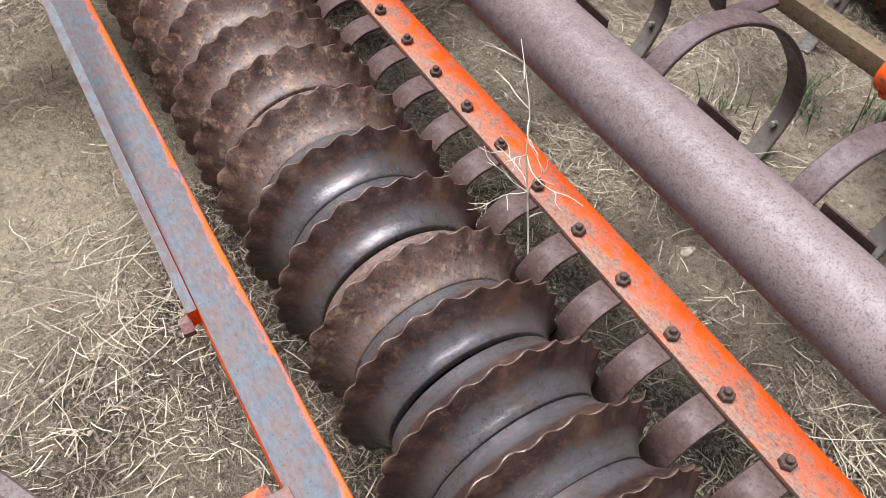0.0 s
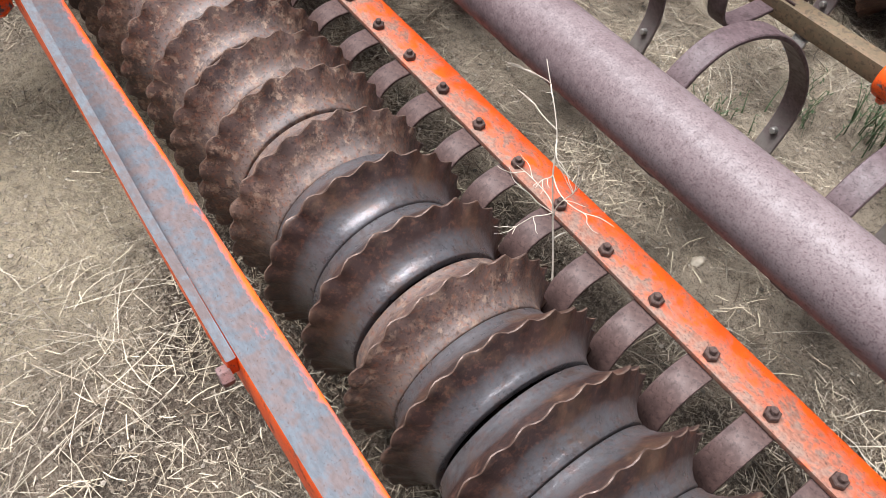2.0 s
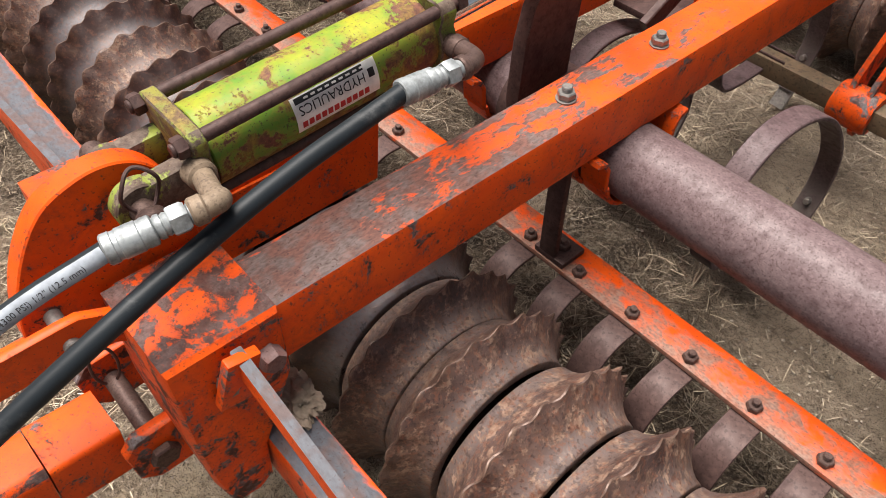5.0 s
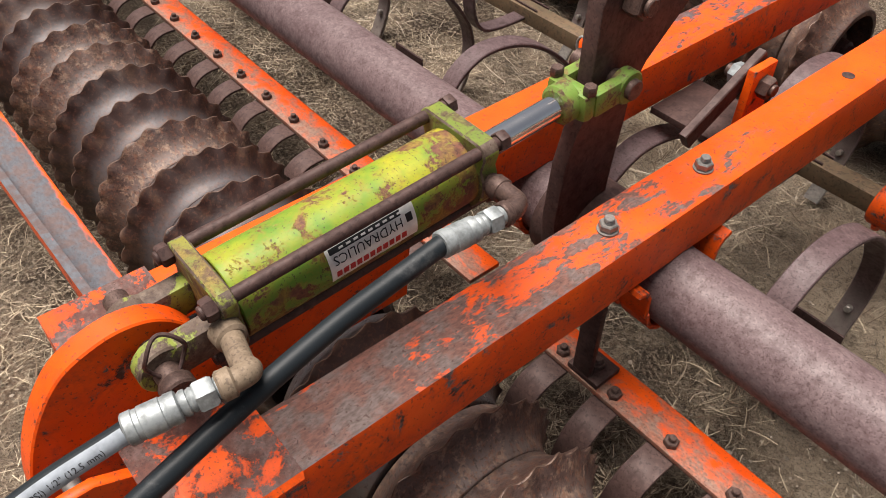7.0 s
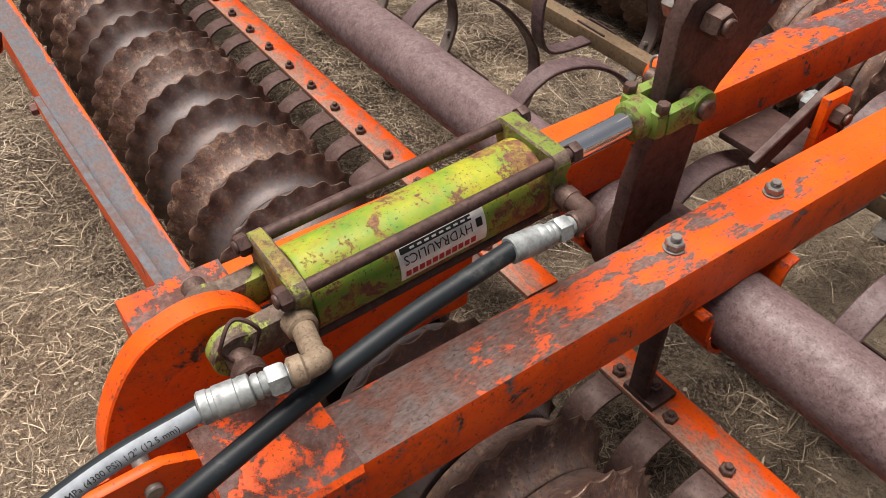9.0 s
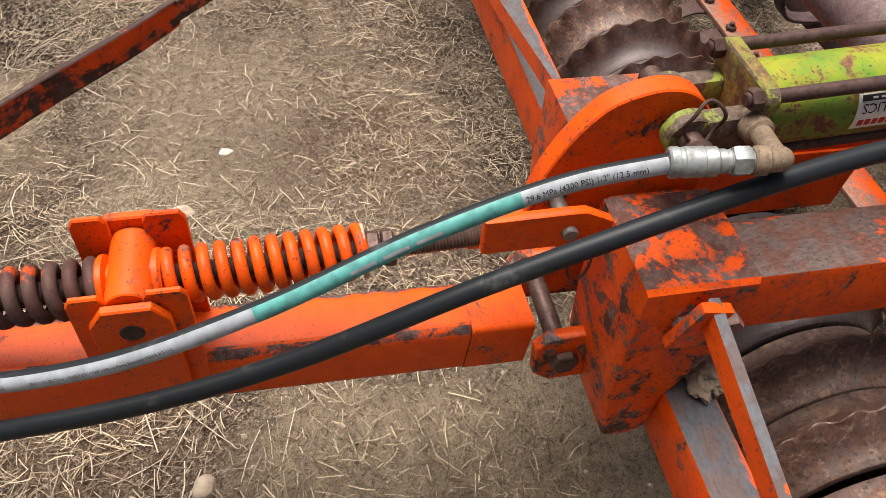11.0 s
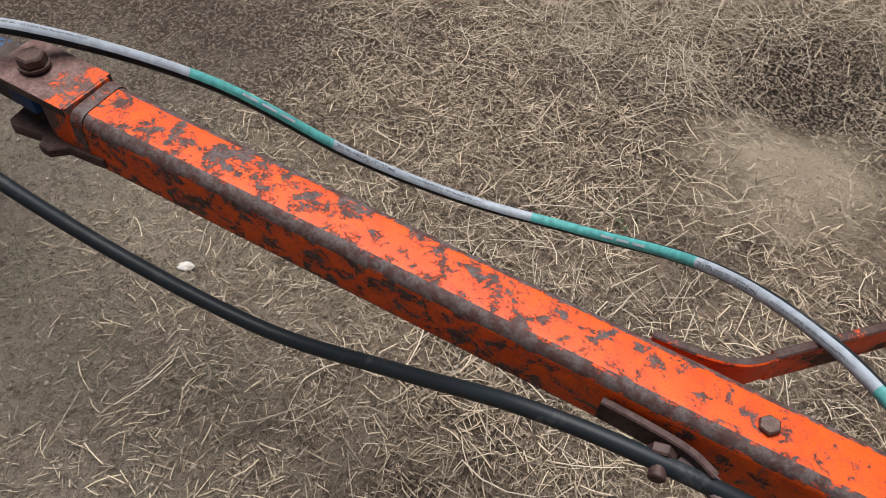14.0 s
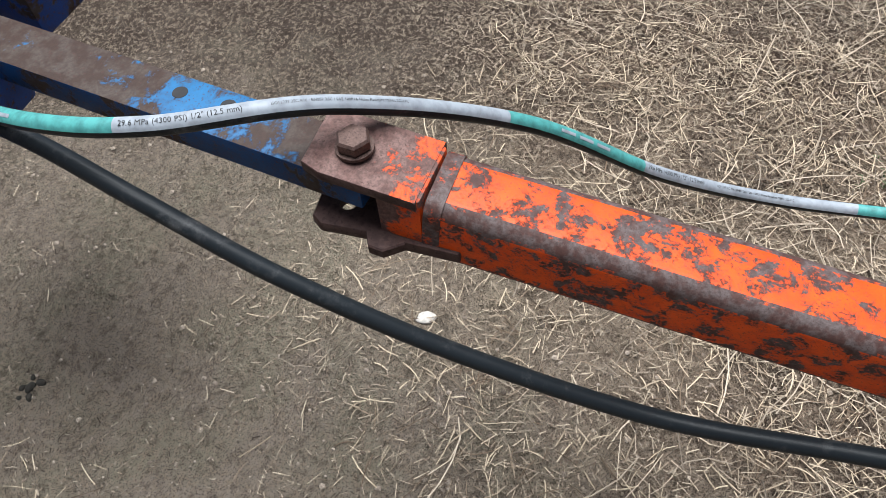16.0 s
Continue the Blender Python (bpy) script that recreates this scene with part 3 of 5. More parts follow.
# ---- ground ----
HOLLOW = (2.97, 1.84)


def ground_height(x, y):
    n = noise.noise
    h = 0.030 * n((x * 0.9, y * 0.9, 0.3)) + 0.014 * n((x * 3.1, y * 3.1, 1.7)) + 0.011 * n((x * 9, y * 9, 4.1)) + 0.011 * n((x * 24, y * 24, 2.2)) + 0.0055 * n((x * 48, y * 48, 6.2))
    h -= 0.085 * math.exp(-((x + HOLLOW[0]) ** 2 + (y + HOLLOW[1]) ** 2) / 0.045)
    h += 0.030 * math.exp(-((x + 2.69) ** 2 + (y + 1.80) ** 2) / 0.022)
    h += 0.028 * math.exp(-((x + 1.30) ** 2 / 0.10 + (y + 0.80) ** 2 / 0.03))
    return h - 0.012


def ground():
    def axis(lo, hi, step):
        mid = list(np.arange(lo, hi + step / 2, step))
        out = [0.15, 0.4, 0.9, 1.8, 4, 9, 20, 50, 120, 300, 700]
        return [lo - d for d in out[::-1]] + mid + [hi + d for d in out]
    xs, ys = axis(-4.4, 1.0, 0.017), axis(-4.4, 2.6, 0.017)
    verts = [(x, y, ground_height(x, y) if -60 < x < 60 and -60 < y < 60 else -0.012) for y in ys for x in xs]
    w = len(xs)
    faces = [(j * w + i, j * w + i + 1, (j + 1) * w + i + 1, (j + 1) * w + i) for j in range(len(ys) - 1) for i in range(w - 1)]
    me = bpy.data.meshes.new("ground")
    me.from_pydata(verts, [], faces)
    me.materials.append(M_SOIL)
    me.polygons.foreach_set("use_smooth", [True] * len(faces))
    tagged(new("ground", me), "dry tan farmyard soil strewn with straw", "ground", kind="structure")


ground()


ZONES = ((-1.35, -3.30, 0.80, 0.30), (-2.78, -1.26, 0.22, 0.35), (-1.72, -0.46, 0.24, 0.35), (-1.95, -3.45, 0.5, 0.12), (-1.25, -0.95, 0.42, 0.35), (-2.69, -1.80, 0.22, 0.08), (-2.55, -1.1, 0.4, 0.55), (-0.45, -0.95, 0.65, 0.45), (-2.9, -2.6, 0.9, 2.0), (-2.30, -3.75, 0.6, 0.1), (-2.40, -3.25, 0.32, 0.2), (-1.30, -0.78, 0.30, 0.25), (-0.15, 0.72, 0.35, 0.3), (-1.5, -1.35, 0.35, 1.4), (-1.6, -2.2, 0.4, 1.2), (-2.98, -1.83, 0.27, 0.22), (-1.05, 0.60, 0.55, 0.40), (-0.4, 0.75, 0.4, 0.5))


def thick(x, y):
    """How thickly the straw lies: swept yard, bare sandy spots, drifts."""
    k = 0.95 * max(0.0, min(1.0, (x + 4.2) / 0.8, (0.9 - x) / 0.7, (y + 4.3) / 0.7, (2.2 - y) / 0.8))
    for cx, cy, r, f in ZONES:
        w = math.exp(-((x - cx) ** 2 + (y - cy) ** 2) / (r * r))
        k *= 1 + (f - 1) * w
    return k


def straw(name, count, area, length, width, mat, seed, lift=0.012, clump=2.2, cut=0.0, label="", tilt=0.10, seg=3, even=False):
    """Loose stalks lying on the soil: bent three-sided slivers, thicker in some patches."""
    rng = random.Random(seed)
    x0, x1, y0, y1 = area
    verts, faces = [], []
    made = 0
    while made < count:
        x, y = rng.uniform(x0, x1), rng.uniform(y0, y1)
        d = 0.45 + 0.75 * noise.noise((x * clump, y * clump, seed * 3.3)) + 0.55 * noise.noise((x * clump * 4, y * clump * 4, seed * 1.3))
        d = d * thick(x, y) if not even else 0.45 + 0.5 * d
        if d < cut or rng.random() > d:
            continue
        made += 1
        a = rng.uniform(0, 2 * math.pi)
        ln = length * rng.uniform(0.35, 1.0) ** 1.3 * 1.3
        wd = width * (0.45 + 0.95 * rng.random() ** 1.6)
        bend = rng.gauss(0, 0.42 + 4.0 * max(0.0, ln - 0.05))
        z = ground_height(x, y) + rng.uniform(0.0, lift)
        rise = rng.gauss(0, tilt)
        base = len(verts)
        px, py = x, y
        for k in range(seg + 1):
            t = k / seg
            ang = a + bend * (t - 0.5)
            if k:
                px += math.cos(ang) * ln / seg
                py += math.sin(ang) * ln / seg
            zz = max(ground_height(px, py) + wd * 0.2, z + rise * ln * t + 0.10 * ln * t * (1 - t))
            sx, sy, tp = -math.sin(ang), math.cos(ang), wd * (1 - 0.35 * abs(t - 0.4))
            verts += [(px + sx * tp / 2, py + sy * tp / 2, zz), (px - sx * tp / 2, py - sy * tp / 2, zz), (px, py, zz + tp * 0.3)]
        for k in range(seg):
            b = base + 3 * k
            faces += [(b, b + 3, b + 5, b + 2), (b + 2, b + 5, b + 4, b + 1)]
    me = bpy.data.meshes.new(name)
    me.from_pydata(verts, [], faces)
    me.materials.append(mat)
    return tagged(new(name, me), label, "straw", kind="stuff")


# ---- packer rollers ----
P = 0.115
AX_Y, AX_Z, R_RIDGE, R_GROOVE = -0.29, 0.192, 0.190, 0.138


def wheel_mesh(seed, half=0.0518):
    """A notched packer wheel: one thin scalloped ridge with a hollow curve down to the groove on each side."""
    rng = random.Random(seed)
    n, notches = 144, 24
    chip = [rng.uniform(-0.0030, 0.0012) for _ in range(notches)]
    lean = [rng.uniform(-0.0035, 0.0035) for _ in range(notches)]
    prof = [-1, -0.97, -0.8, -0.6, -0.42, -0.26, -0.14, -0.06, -0.02, 0.02, 0.06, 0.14, 0.26, 0.42, 0.6, 0.8, 0.97, 1]
    bm = bmesh.new()
    rings = []
    def ring(x, r_of):
        rings.append([bm.verts.new((x + off(k), r_of(k) * math.cos(2 * math.pi * k / n), r_of(k) * math.sin(2 * math.pi * k / n))) for k in range(n)])
    off = lambda k: 0.0
    ring(-half, lambda k: R_GROOVE - 0.016)
    for s in prof:
        g = max(0.0, 1 - abs(s)) ** 2.0
        near = max(0.0, 1 - abs(s) * 3.2) ** 1.5
        def scal(k, g=g, near=near):
            u = k * notches / n
            w = math.cos(2 * math.pi * u)
            i = int(u + 0.5) % notches
            sc = 0.0058 * (0.8 * w if w > 0 else 1.2 * w) + chip[i] * max(0.0, w)
            return R_GROOVE + (R_RIDGE - R_GROOVE) * g + sc * near - (0.0025 if abs(s) == 1 else 0)
        def side(k, near=near):
            u = k * notches / n
            i = int(u) % notches
            f = u - int(u)
            return near * ((lean[i] * (1 - f) + lean[(i + 1) % notches] * f) + 0.0032 * math.sin(2 * math.pi * u))
        off = side
        ring(s * half, scal)
    off = lambda k: 0.0
    ring(half, lambda k: R_GROOVE - 0.016)
    for i, (a, b) in enumerate(zip(rings, rings[1:] + rings[:1])):
        for k in range(n):
            bm.faces.new((a[k], a[(k + 1) % n], b[(k + 1) % n], b[k])).material_index = 1 if i == 9 else 0
    return mesh_of("packer_wheel", bm, [M_WHEEL, M_CREST], 50)


WHEELS = [wheel_mesh(k) for k in (3, 8, 21)]
CRUSTED, BRONZED = [], []
for me in WHEELS:
    BRONZED.append(me.copy())
    BRONZED[-1].materials[0] = M_WHEELF
    CRUSTED.append(me.copy())
    CRUSTED[-1].materials[0] = M_WHEELR


def roller(name, xs, y, z, label, seed, crusted=(), clean=WHEELS):
    rng = random.Random(seed)
    root = thing(name, (xs[0], y, 0), label, "packer roller")
    bm = bmesh.new()
    rod(bm, (xs[0] + 0.13, y, z), (xs[-1] - 0.13, y, z), 0.032, 20)
    part("axle", bm, M_RUST, root)
    for k, x in enumerate(xs):
        m = Matrix.Translation((x, y, z + rng.uniform(-0.002, 0.002))) @ Euler((rng.uniform(0, 6.28), rng.uniform(-0.012, 0.012), rng.uniform(-0.012, 0.012))).to_matrix().to_4x4()
        if rng.random() < 0.5:
            m = m @ Euler((0, 0, math.pi)).to_matrix().to_4x4()
        gap = min(abs(x - xs[j]) for j in (k - 1, k + 1) if 0 <= j < len(xs))
        m = m @ Matrix.Diagonal((gap / 0.1036 * (0.972 + 0.02 * rng.random()), 1, 1, 1))
        piece("wheel", (CRUSTED if k in crusted else clean)[k % 3], root, m)
    for x in (xs[0] + 0.005, xs[-1] - 0.005):
        bm = bmesh.new()
        lathe(bm, (x - 0.03, y, z), (x + 0.075, y, z), [(0, 0.06), (0.05, 0.064), (0.45, 0.064), (0.5, 0.05), (0.75, 0.047), (0.8, 0.04), (1, 0.038)], 28)
        part("bearing", bm, M_RUST, root)
    return root


NEAR_X = [float(v) for v in np.interp(range(16), (0, 1, 2, 3, 4, 8, 10, 12, 13, 15), (-0.046, -0.149, -0.254, -0.364, -0.471, -0.957, -1.178, -1.432, -1.537, -1.765))]
FAR_X = [-1.942 - 0.1245 * k for k in range(15)]
roller("front_packer_roller", NEAR_X, AX_Y, AX_Z, "rusty iron packer roller with notched wavy-edged wheels", 2, (4, 7, 8, 9, 10, 11, 12, 13))
roller("front_packer_roller", FAR_X, AX_Y, AX_Z, "dark rusty packer roller of notched iron wheels", 7, (4, 7, 8, 11, 13), BRONZED)
roller("rear_packer_roller", [-0.08 - P * i for i in range(15)], 1.33, AX_Z, "rusty rear packer roller of notched wheels", 11, range(15))
roller("rear_packer_roller", [-1.90 - 0.12 * k for k in range(12)], 1.33, AX_Z, "rusty rear packer roller beyond the main beam", 13, range(12))


# ---- scraper bar ----
def nut_and_stud(x, y, z, rng, zinc=False):
    bm = bmesh.new()
    t = rng.uniform(0, 1)
    hexa(bm, (x, y, z), (x, y, z + 0.0105), 0.0125, t)
    thread(bm, (x, y, z + 0.0105), (x + rng.uniform(-0.001, 0.001), y, z + 0.0185), 0.0062, 0.0022, 12)
    return bm


def scraper_bar(name, x_hi, x_lo, bolts, ztop, label, seed, y0=-0.014, y1=0.060):
    rng = random.Random(seed)
    root = thing(name, (x_hi, 0.02, 0), label, "scraper bar")
    bm = bmesh.new()
    box(bm, (x_lo, y0, ztop - 0.011), (x_hi, y1, ztop), 0.0022)
    part("flat_bar", bm, M_STRAP, root)
    me = None
    for x in bolts:
        part("bolt", nut_and_stud(x, 0.004, ztop, rng), M_BOLT, root)
        if me is None:
            bm = bmesh.new()
            path = smooth_path([(0, 0.035, -0.0155), (0, -0.01, -0.0155), (0, -0.045, -0.018), (0, -0.075, -0.034), (0, -0.097, -0.066), (0, -0.108, -0.105)], 5)
            sweep(bm, path, strip(0.052, 0.006), (0, 0, 1))
            me = mesh_of("scraper", bm, M_RUST)
        piece("scraper", me, root, pose(x + rng.uniform(-0.003, 0.003), 0, ztop, 0, rng.uniform(-2, 2), rng.uniform(-3, 3)))
    return root


scraper_bar("scraper_bar", 0.106, -1.80, [-P * n for n in range(16)], 0.234, "orange flat scraper bar with bolted spring scrapers", 5)
scraper_bar("scraper_bar", -1.83, -4.0, [-1.98 - 0.1207 * n for n in range(16)], 0.242, "orange scraper bar with bolted scrapers behind the far roller", 6)

# ---- rockshaft pipe ----
PIPE_Y, PIPE_Z, PIPE_R = 0.097, 0.431, 0.0625
root = thing("rockshaft_pipe", (-1.6, PIPE_Y, 0), "thick rust-mauve steel pipe lying across under the beams", "steel pipe")
bm = bmesh.new()
lathe(bm, (0.110, PIPE_Y, PIPE_Z), (-4.2, PIPE_Y, PIPE_Z), [(0, PIPE_R - 0.008), (0.0, PIPE_R), (1, PIPE_R), (1, PIPE_R - 0.008)], 64)
part("pipe", bm, M_PIPE, root)

# ---- main frame ----
frame_root = thing("main_frame", (-1.66, 0, 0), "orange painted steel implement frame, paint worn to rust", "implement frame")
Z_TOP = 0.585


def tube_beam(lo, hi, mats, name, parent, bevel=0.011, label=""):
    bm = bmesh.new()
    box(bm, lo, hi, bevel)
    if isinstance(mats, list):
        top_faces(bm, 1, 0.93)
    return part(name, bm, mats, parent, label)


tube_beam((-1.592, -0.60, 0.487), (-1.503, 2.1, Z_TOP), [M_PAINT, M_BEAM_TOP], "beam", frame_root, label="orange box beam with rubbed top")
tube_beam((-1.865, -0.60, 0.487), (-1.776, 2.1, Z_TOP), [M_PAINT, M_BEAM_FAR], "beam", frame_root, label="orange box beam with rubbed top")


def hex_bolt(x, y, z, r=0.017, h=0.015, stud=0.014, mat=M_ZINC, parent=frame_root, washer=True):
    bm = bmesh.new()
    if washer:
        rod(bm, (x, y, z), (x, y, z + 0.003), r * 1.12, 22, 0.0006)
    hexa(bm, (x, y, z + 0.003), (x, y, z + 0.003 + h), r, 0.4)
    thread(bm, (x, y, z + 0.003 + h), (x, y, z + 0.003 + h + stud), r * 0.55, 0.0025, 14)
    part("bolt", bm, mat, parent)


hex_bolt(-1.549, -0.033, Z_TOP, 0.0135, 0.011, 0.008, M_DULL)
hex_bolt(-1.549, 0.172, Z_TOP, 0.0135, 0.011, 0.008, M_DULL)
bm = bmesh.new()
lathe(bm, (-1.548, 0.567, Z_TOP - 0.004), (-1.548, 0.567, Z_TOP + 0.0012), [(0, 0.009), (0.9, 0.011), (1, 0.0085)], 20)
part("hole_rim", bm, M_RUST, frame_root)

# near post and front cross tube
bm = bmesh.new()
plate(bm, [(-0.668, 0.588), (-0.535, 0.588), (-0.535, 0.48), (-0.588, 0.36), (-0.594, 0.290), (-0.616, 0.275), (-0.650, 0.280), (-0.664, 0.35), (-0.670, 0.45)], "x", -1.645, -1.497, 0.006)
top_faces(bm, 1)
part("post", bm, [M_WORN, M_POSTTOP], frame_root, "orange post block with scorched worn paint")
bm = bmesh.new()
plate(bm, [(-0.668, 0.588), (-0.535, 0.588), (-0.535, 0.48), (-0.588, 0.36), (-0.594, 0.290), (-0.616, 0.275), (-0.650, 0.280), (-0.664, 0.35), (-0.670, 0.45)], "x", -1.875, -1.765, 0.006)
top_faces(bm, 1)
part("post", bm, [M_WORN, M_POSTTOP], frame_root)
bm = bmesh.new()
box(bm, (-1.768, -0.655, 0.44), (-1.643, -0.555, 0.575), 0.008)
part("cross_tube", bm, M_WORN, frame_root)
# gusset below the far beam
bm = bmesh.new()
plate(bm, [(-0.53, 0.50), (-0.53, 0.385), (-0.20, 0.385), (-0.19, 0.50)], "x", -1.790, -1.772, 0.002)
part("gusset", bm, M_PAINT, frame_root)
# rounded lug that carries the cylinder
bm = bmesh.new()
out = [(-0.540, 0.56), (-0.543, 0.64), (-0.556, 0.684), (-0.581, 0.714), (-0.613, 0.7255), (-0.647, 0.722), (-0.684, 0.705), (-0.717, 0.664), (-0.742, 0.609), (-0.752, 0.555), (-0.742, 0.515), (-0.70, 0.490), (-0.62, 0.485), (-0.56, 0.50)]
plate(bm, [(q.x, q.y) for q in smooth_path([(p[0], p[1], 0) for p in out], 5)], "x", -1.684, -1.655, 0.002)
part("lug", bm, M_PAINT, frame_root, "rounded orange lug plate")

# ---- front bars ----
for side, (xa, xb, xs0, xs1) in {"near": (0.10, -1.56, -0.52, -1.488), "far": (-1.87, -3.9, -2.80, -1.90)}.items():
    root = thing("front_bar", ((xa + xb) / 2, -0.56, 0), "orange front bar with bare grey worn top", "frame bar")
    bm = bmesh.new()
    box(bm, (xb, -0.588, 0.278), (xa, -0.524, 0.375), 0.006)
    top_faces(bm, 1, 0.3)
    part("bar", bm, [M_PAINT, M_GREYTOP], root)
    # stiffener that slopes up to the post
    bm = bmesh.new()
    top_post = 0.580 if side == "near" else 0.50
    mid = 0.3765 + (top_post - 0.3765) * 0.40
    at = lambda f: xs0 + (xs1 - xs0) * f
    pts = [(xs0, 0.3765), (at(0.25), 0.396), (at(0.5), mid), (xs1, top_post), (xs1, top_post - 0.034), (at(0.5), mid - 0.034), (at(0.25), 0.364), (xs0, 0.345)]
    plate(bm, pts, "y", -0.602, -0.5885, 0.0015)
    top_faces(bm, 1, 0.7)
    part("stiffener", bm, [M_PAINT, M_GREYDK], root)
    x = xs0
    bm = bmesh.new()
    hexa(bm, (x, -0.600, 0.350), (x, -0.616, 0.350), 0.014, 0.3)
    part("bolt", bm, M_PINK, root)

# tab and bolts that tie the stiffener to the post
bm = bmesh.new()
box(bm, (-0.007, -0.020, -0.040), (0.007, 0.020, 0.040), 0.003, Matrix.Translation((-1.482, -0.604, 0.540)) @ Euler((radians(-14), radians(8), 0)).to_matrix().to_4x4())
part("tab", bm, M_PAINT, frame_root)
bm = bmesh.new()
hexa(bm, (-1.497, -0.612, 0.530), (-1.478, -0.616, 0.532), 0.012, 0.2)
part("bolt", bm, M_DULL, frame_root)
bm = bmesh.new()
hexa(bm, (-1.500, -0.560, 0.528), (-1.478, -0.560, 0.528), 0.016, 0.2)
part("bolt", bm, M_PINK, frame_root)

# ---- end beam ----
root = thing("end_beam", (0.14, 0.4, 0), "faded red end beam of the frame with orange patches", "frame beam")
bm = bmesh.new()
box(bm, (0.103, -0.64, 0.322), (0.178, 2.0, 0.405), 0.008)
top_faces(bm, 1, 0.9)
part("beam", bm, [M_PINK, M_PINK], root)
bm = bmesh.new()
box(bm, (0.106, -0.066, 0.4052), (0.176, 0.20, 0.414), 0.002)
part("cap_plate", bm, M_CAP, root, "cap plate with fresh orange paint at one end")
bm = bmesh.new()
box(bm, (0.100, -0.074, 0.395), (0.182, -0.066, 0.420), 0.002)
part("lip", bm, M_PAINT, root)
bm = bmesh.new()
hexa(bm, (0.142, -0.032, 0.414), (0.142, -0.032, 0.428), 0.0175, 0.3)
rod(bm, (0.142, -0.032, 0.428), (0.142, -0.032, 0.438), 0.010, 16)
part("bolt", bm, M_PINK, root)
bm = bmesh.new()
box(bm, (0.062, -0.232, 0.235), (0.068, -0.192, 0.322), 0.0015)
box(bm, (0.062, -0.232, 0.235), (0.104, -0.226, 0.322), 0.0015)
box(bm, (0.098, -0.232, 0.19), (0.106, -0.16, 0.325), 0.002)
hexa(bm, (0.068, -0.212, 0.285), (0.078, -0.212, 0.285), 0.012)
part("bearing_bracket", bm, M_PAINT, root)

# corner bracket with a hollow channel at the near end of the front bar
root = thing("corner_bracket", (-0.18, -0.64, 0), "faded red bracket with an open orange channel on the front bar", "bracket")
bm = bmesh.new()
box(bm, (-0.245, -0.645, 0.366), (0.04, -0.581, 0.3785), 0.002)
part("top_plate", bm, M_PINK, root)
bm = bmesh.new()
plate(bm, [(-0.262, 0.370), (-0.236, 0.370), (-0.236, 0.362), (-0.254, 0.362), (-0.254, 0.304), (-0.18, 0.304), (-0.18, 0.296), (-0.262, 0.296)], "y", -0.722, -0.60, 0.001)
part("channel", bm, M_POSTTOP, root)
bm = bmesh.new()
rod(bm, (-0.225, -0.70, 0.304), (-0.225, -0.70, 0.332), 0.019, 18)
hexa(bm, (-0.225, -0.70, 0.332), (-0.225, -0.70, 0.345), 0.024, 0.2)
part("bolt", bm, M_RUST, root)

# ---- hangers of the scraper bar and pipe ----
root = thing("hanger_bracket", (-1.555, 0, 0), "rust-brown flat hanger bolted to the scraper bar under the beam", "hanger")
bm = bmesh.new()
box(bm, (-1.575, -0.012, 0.246), (-1.540, 0.000, 0.490), 0.002)
part("strap", bm, M_RUST, root)
bm = bmesh.new()
box(bm, (-1.585, -0.012, 0.2345), (-1.520, 0.045, 0.2465), 0.002)
part("foot", bm, M_RUST, root)
part("bolt", nut_and_stud(-1.548, 0.020, 0.2465, random.Random(9)), M_BOLT, root)
for bx0, bx1 in ((-1.520, -1.506), (-1.585, -1.571), (-1.79, -1.776)):
    root = thing("pipe_clamp", (bx0, PIPE_Y, 0), "orange U-shaped clamp hanging the pipe below a beam", "clamp")
    bm = bmesh.new()
    pts = [(0, PIPE_Y - 0.105, 0.484), (0, PIPE_Y - 0.088, 0.478), (0, PIPE_Y - 0.079, 0.462), (0, PIPE_Y - 0.076, 0.42)] + [(0, PIPE_Y - 0.072 * math.cos(a), PIPE_Z - 0.072 * math.sin(a)) for a in np.linspace(0.15, math.pi - 0.15, 10)] + [(0, PIPE_Y + 0.076, 0.42), (0, PIPE_Y + 0.079, 0.462), (0, PIPE_Y + 0.088, 0.478), (0, PIPE_Y + 0.105, 0.484)]
    path = [Vector(((bx0 + bx1) / 2, p[1], p[2])) for p in pts]
    sweep(bm, path, strip(0.05, 0.008), (0, 0, 1))
    part("strap", bm, M_PAINT, root)

def rounded(w, h, r, n=4):
    w, h = w / 2, h / 2
    out = []
    for cx, cy, a0 in ((w - r, h - r, 0), (-w + r, h - r, 90), (-w + r, -h + r, 180), (w - r, -h + r, 270)):
        out += [(cx + r * math.cos(radians(a0 + 90 * k / n)), cy + r * math.sin(radians(a0 + 90 * k / n))) for k in range(n + 1)]
    return out


# ---- hydraulic cylinder ----
root = thing("hydraulic_cylinder", (-1.66, -0.35, 0), "green and yellow tie-rod hydraulic cylinder with chrome rod, paint flaking", "hydraulic cylinder")
C0, C1 = Vector((-1.664, -0.508, 0.692)), Vector((-1.664, -0.212, 0.709))
CD = (C1 - C0).normalized()
CU = Vector((1, 0, 0)).cross(CD)
bm = bmesh.new()
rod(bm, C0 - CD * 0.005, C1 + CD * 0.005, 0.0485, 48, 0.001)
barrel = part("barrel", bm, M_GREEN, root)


def cap_block(c, t0, t1, mat, lbl):
    bm = bmesh.new()
    ends = [(t0, 0.96), (t0 + 0.002, 1), (t1 - 0.002, 1), (t1, 0.96)]
    half = [(x, y) for x, y in rounded(0.116, 0.116, 0.016, 5) if y > 0]
    below = arc(0, 0, 0.0560, 157, 383, 24)
    sweep(bm, [c + CD * t for t, k in ends], half + below, tuple(CU), taper=lambda f: ends[round(3 * f)][1])
    edge_faces(bm, 1, 0.93)
    return part("end_cap", bm, [mat, M_EARS], root, lbl)


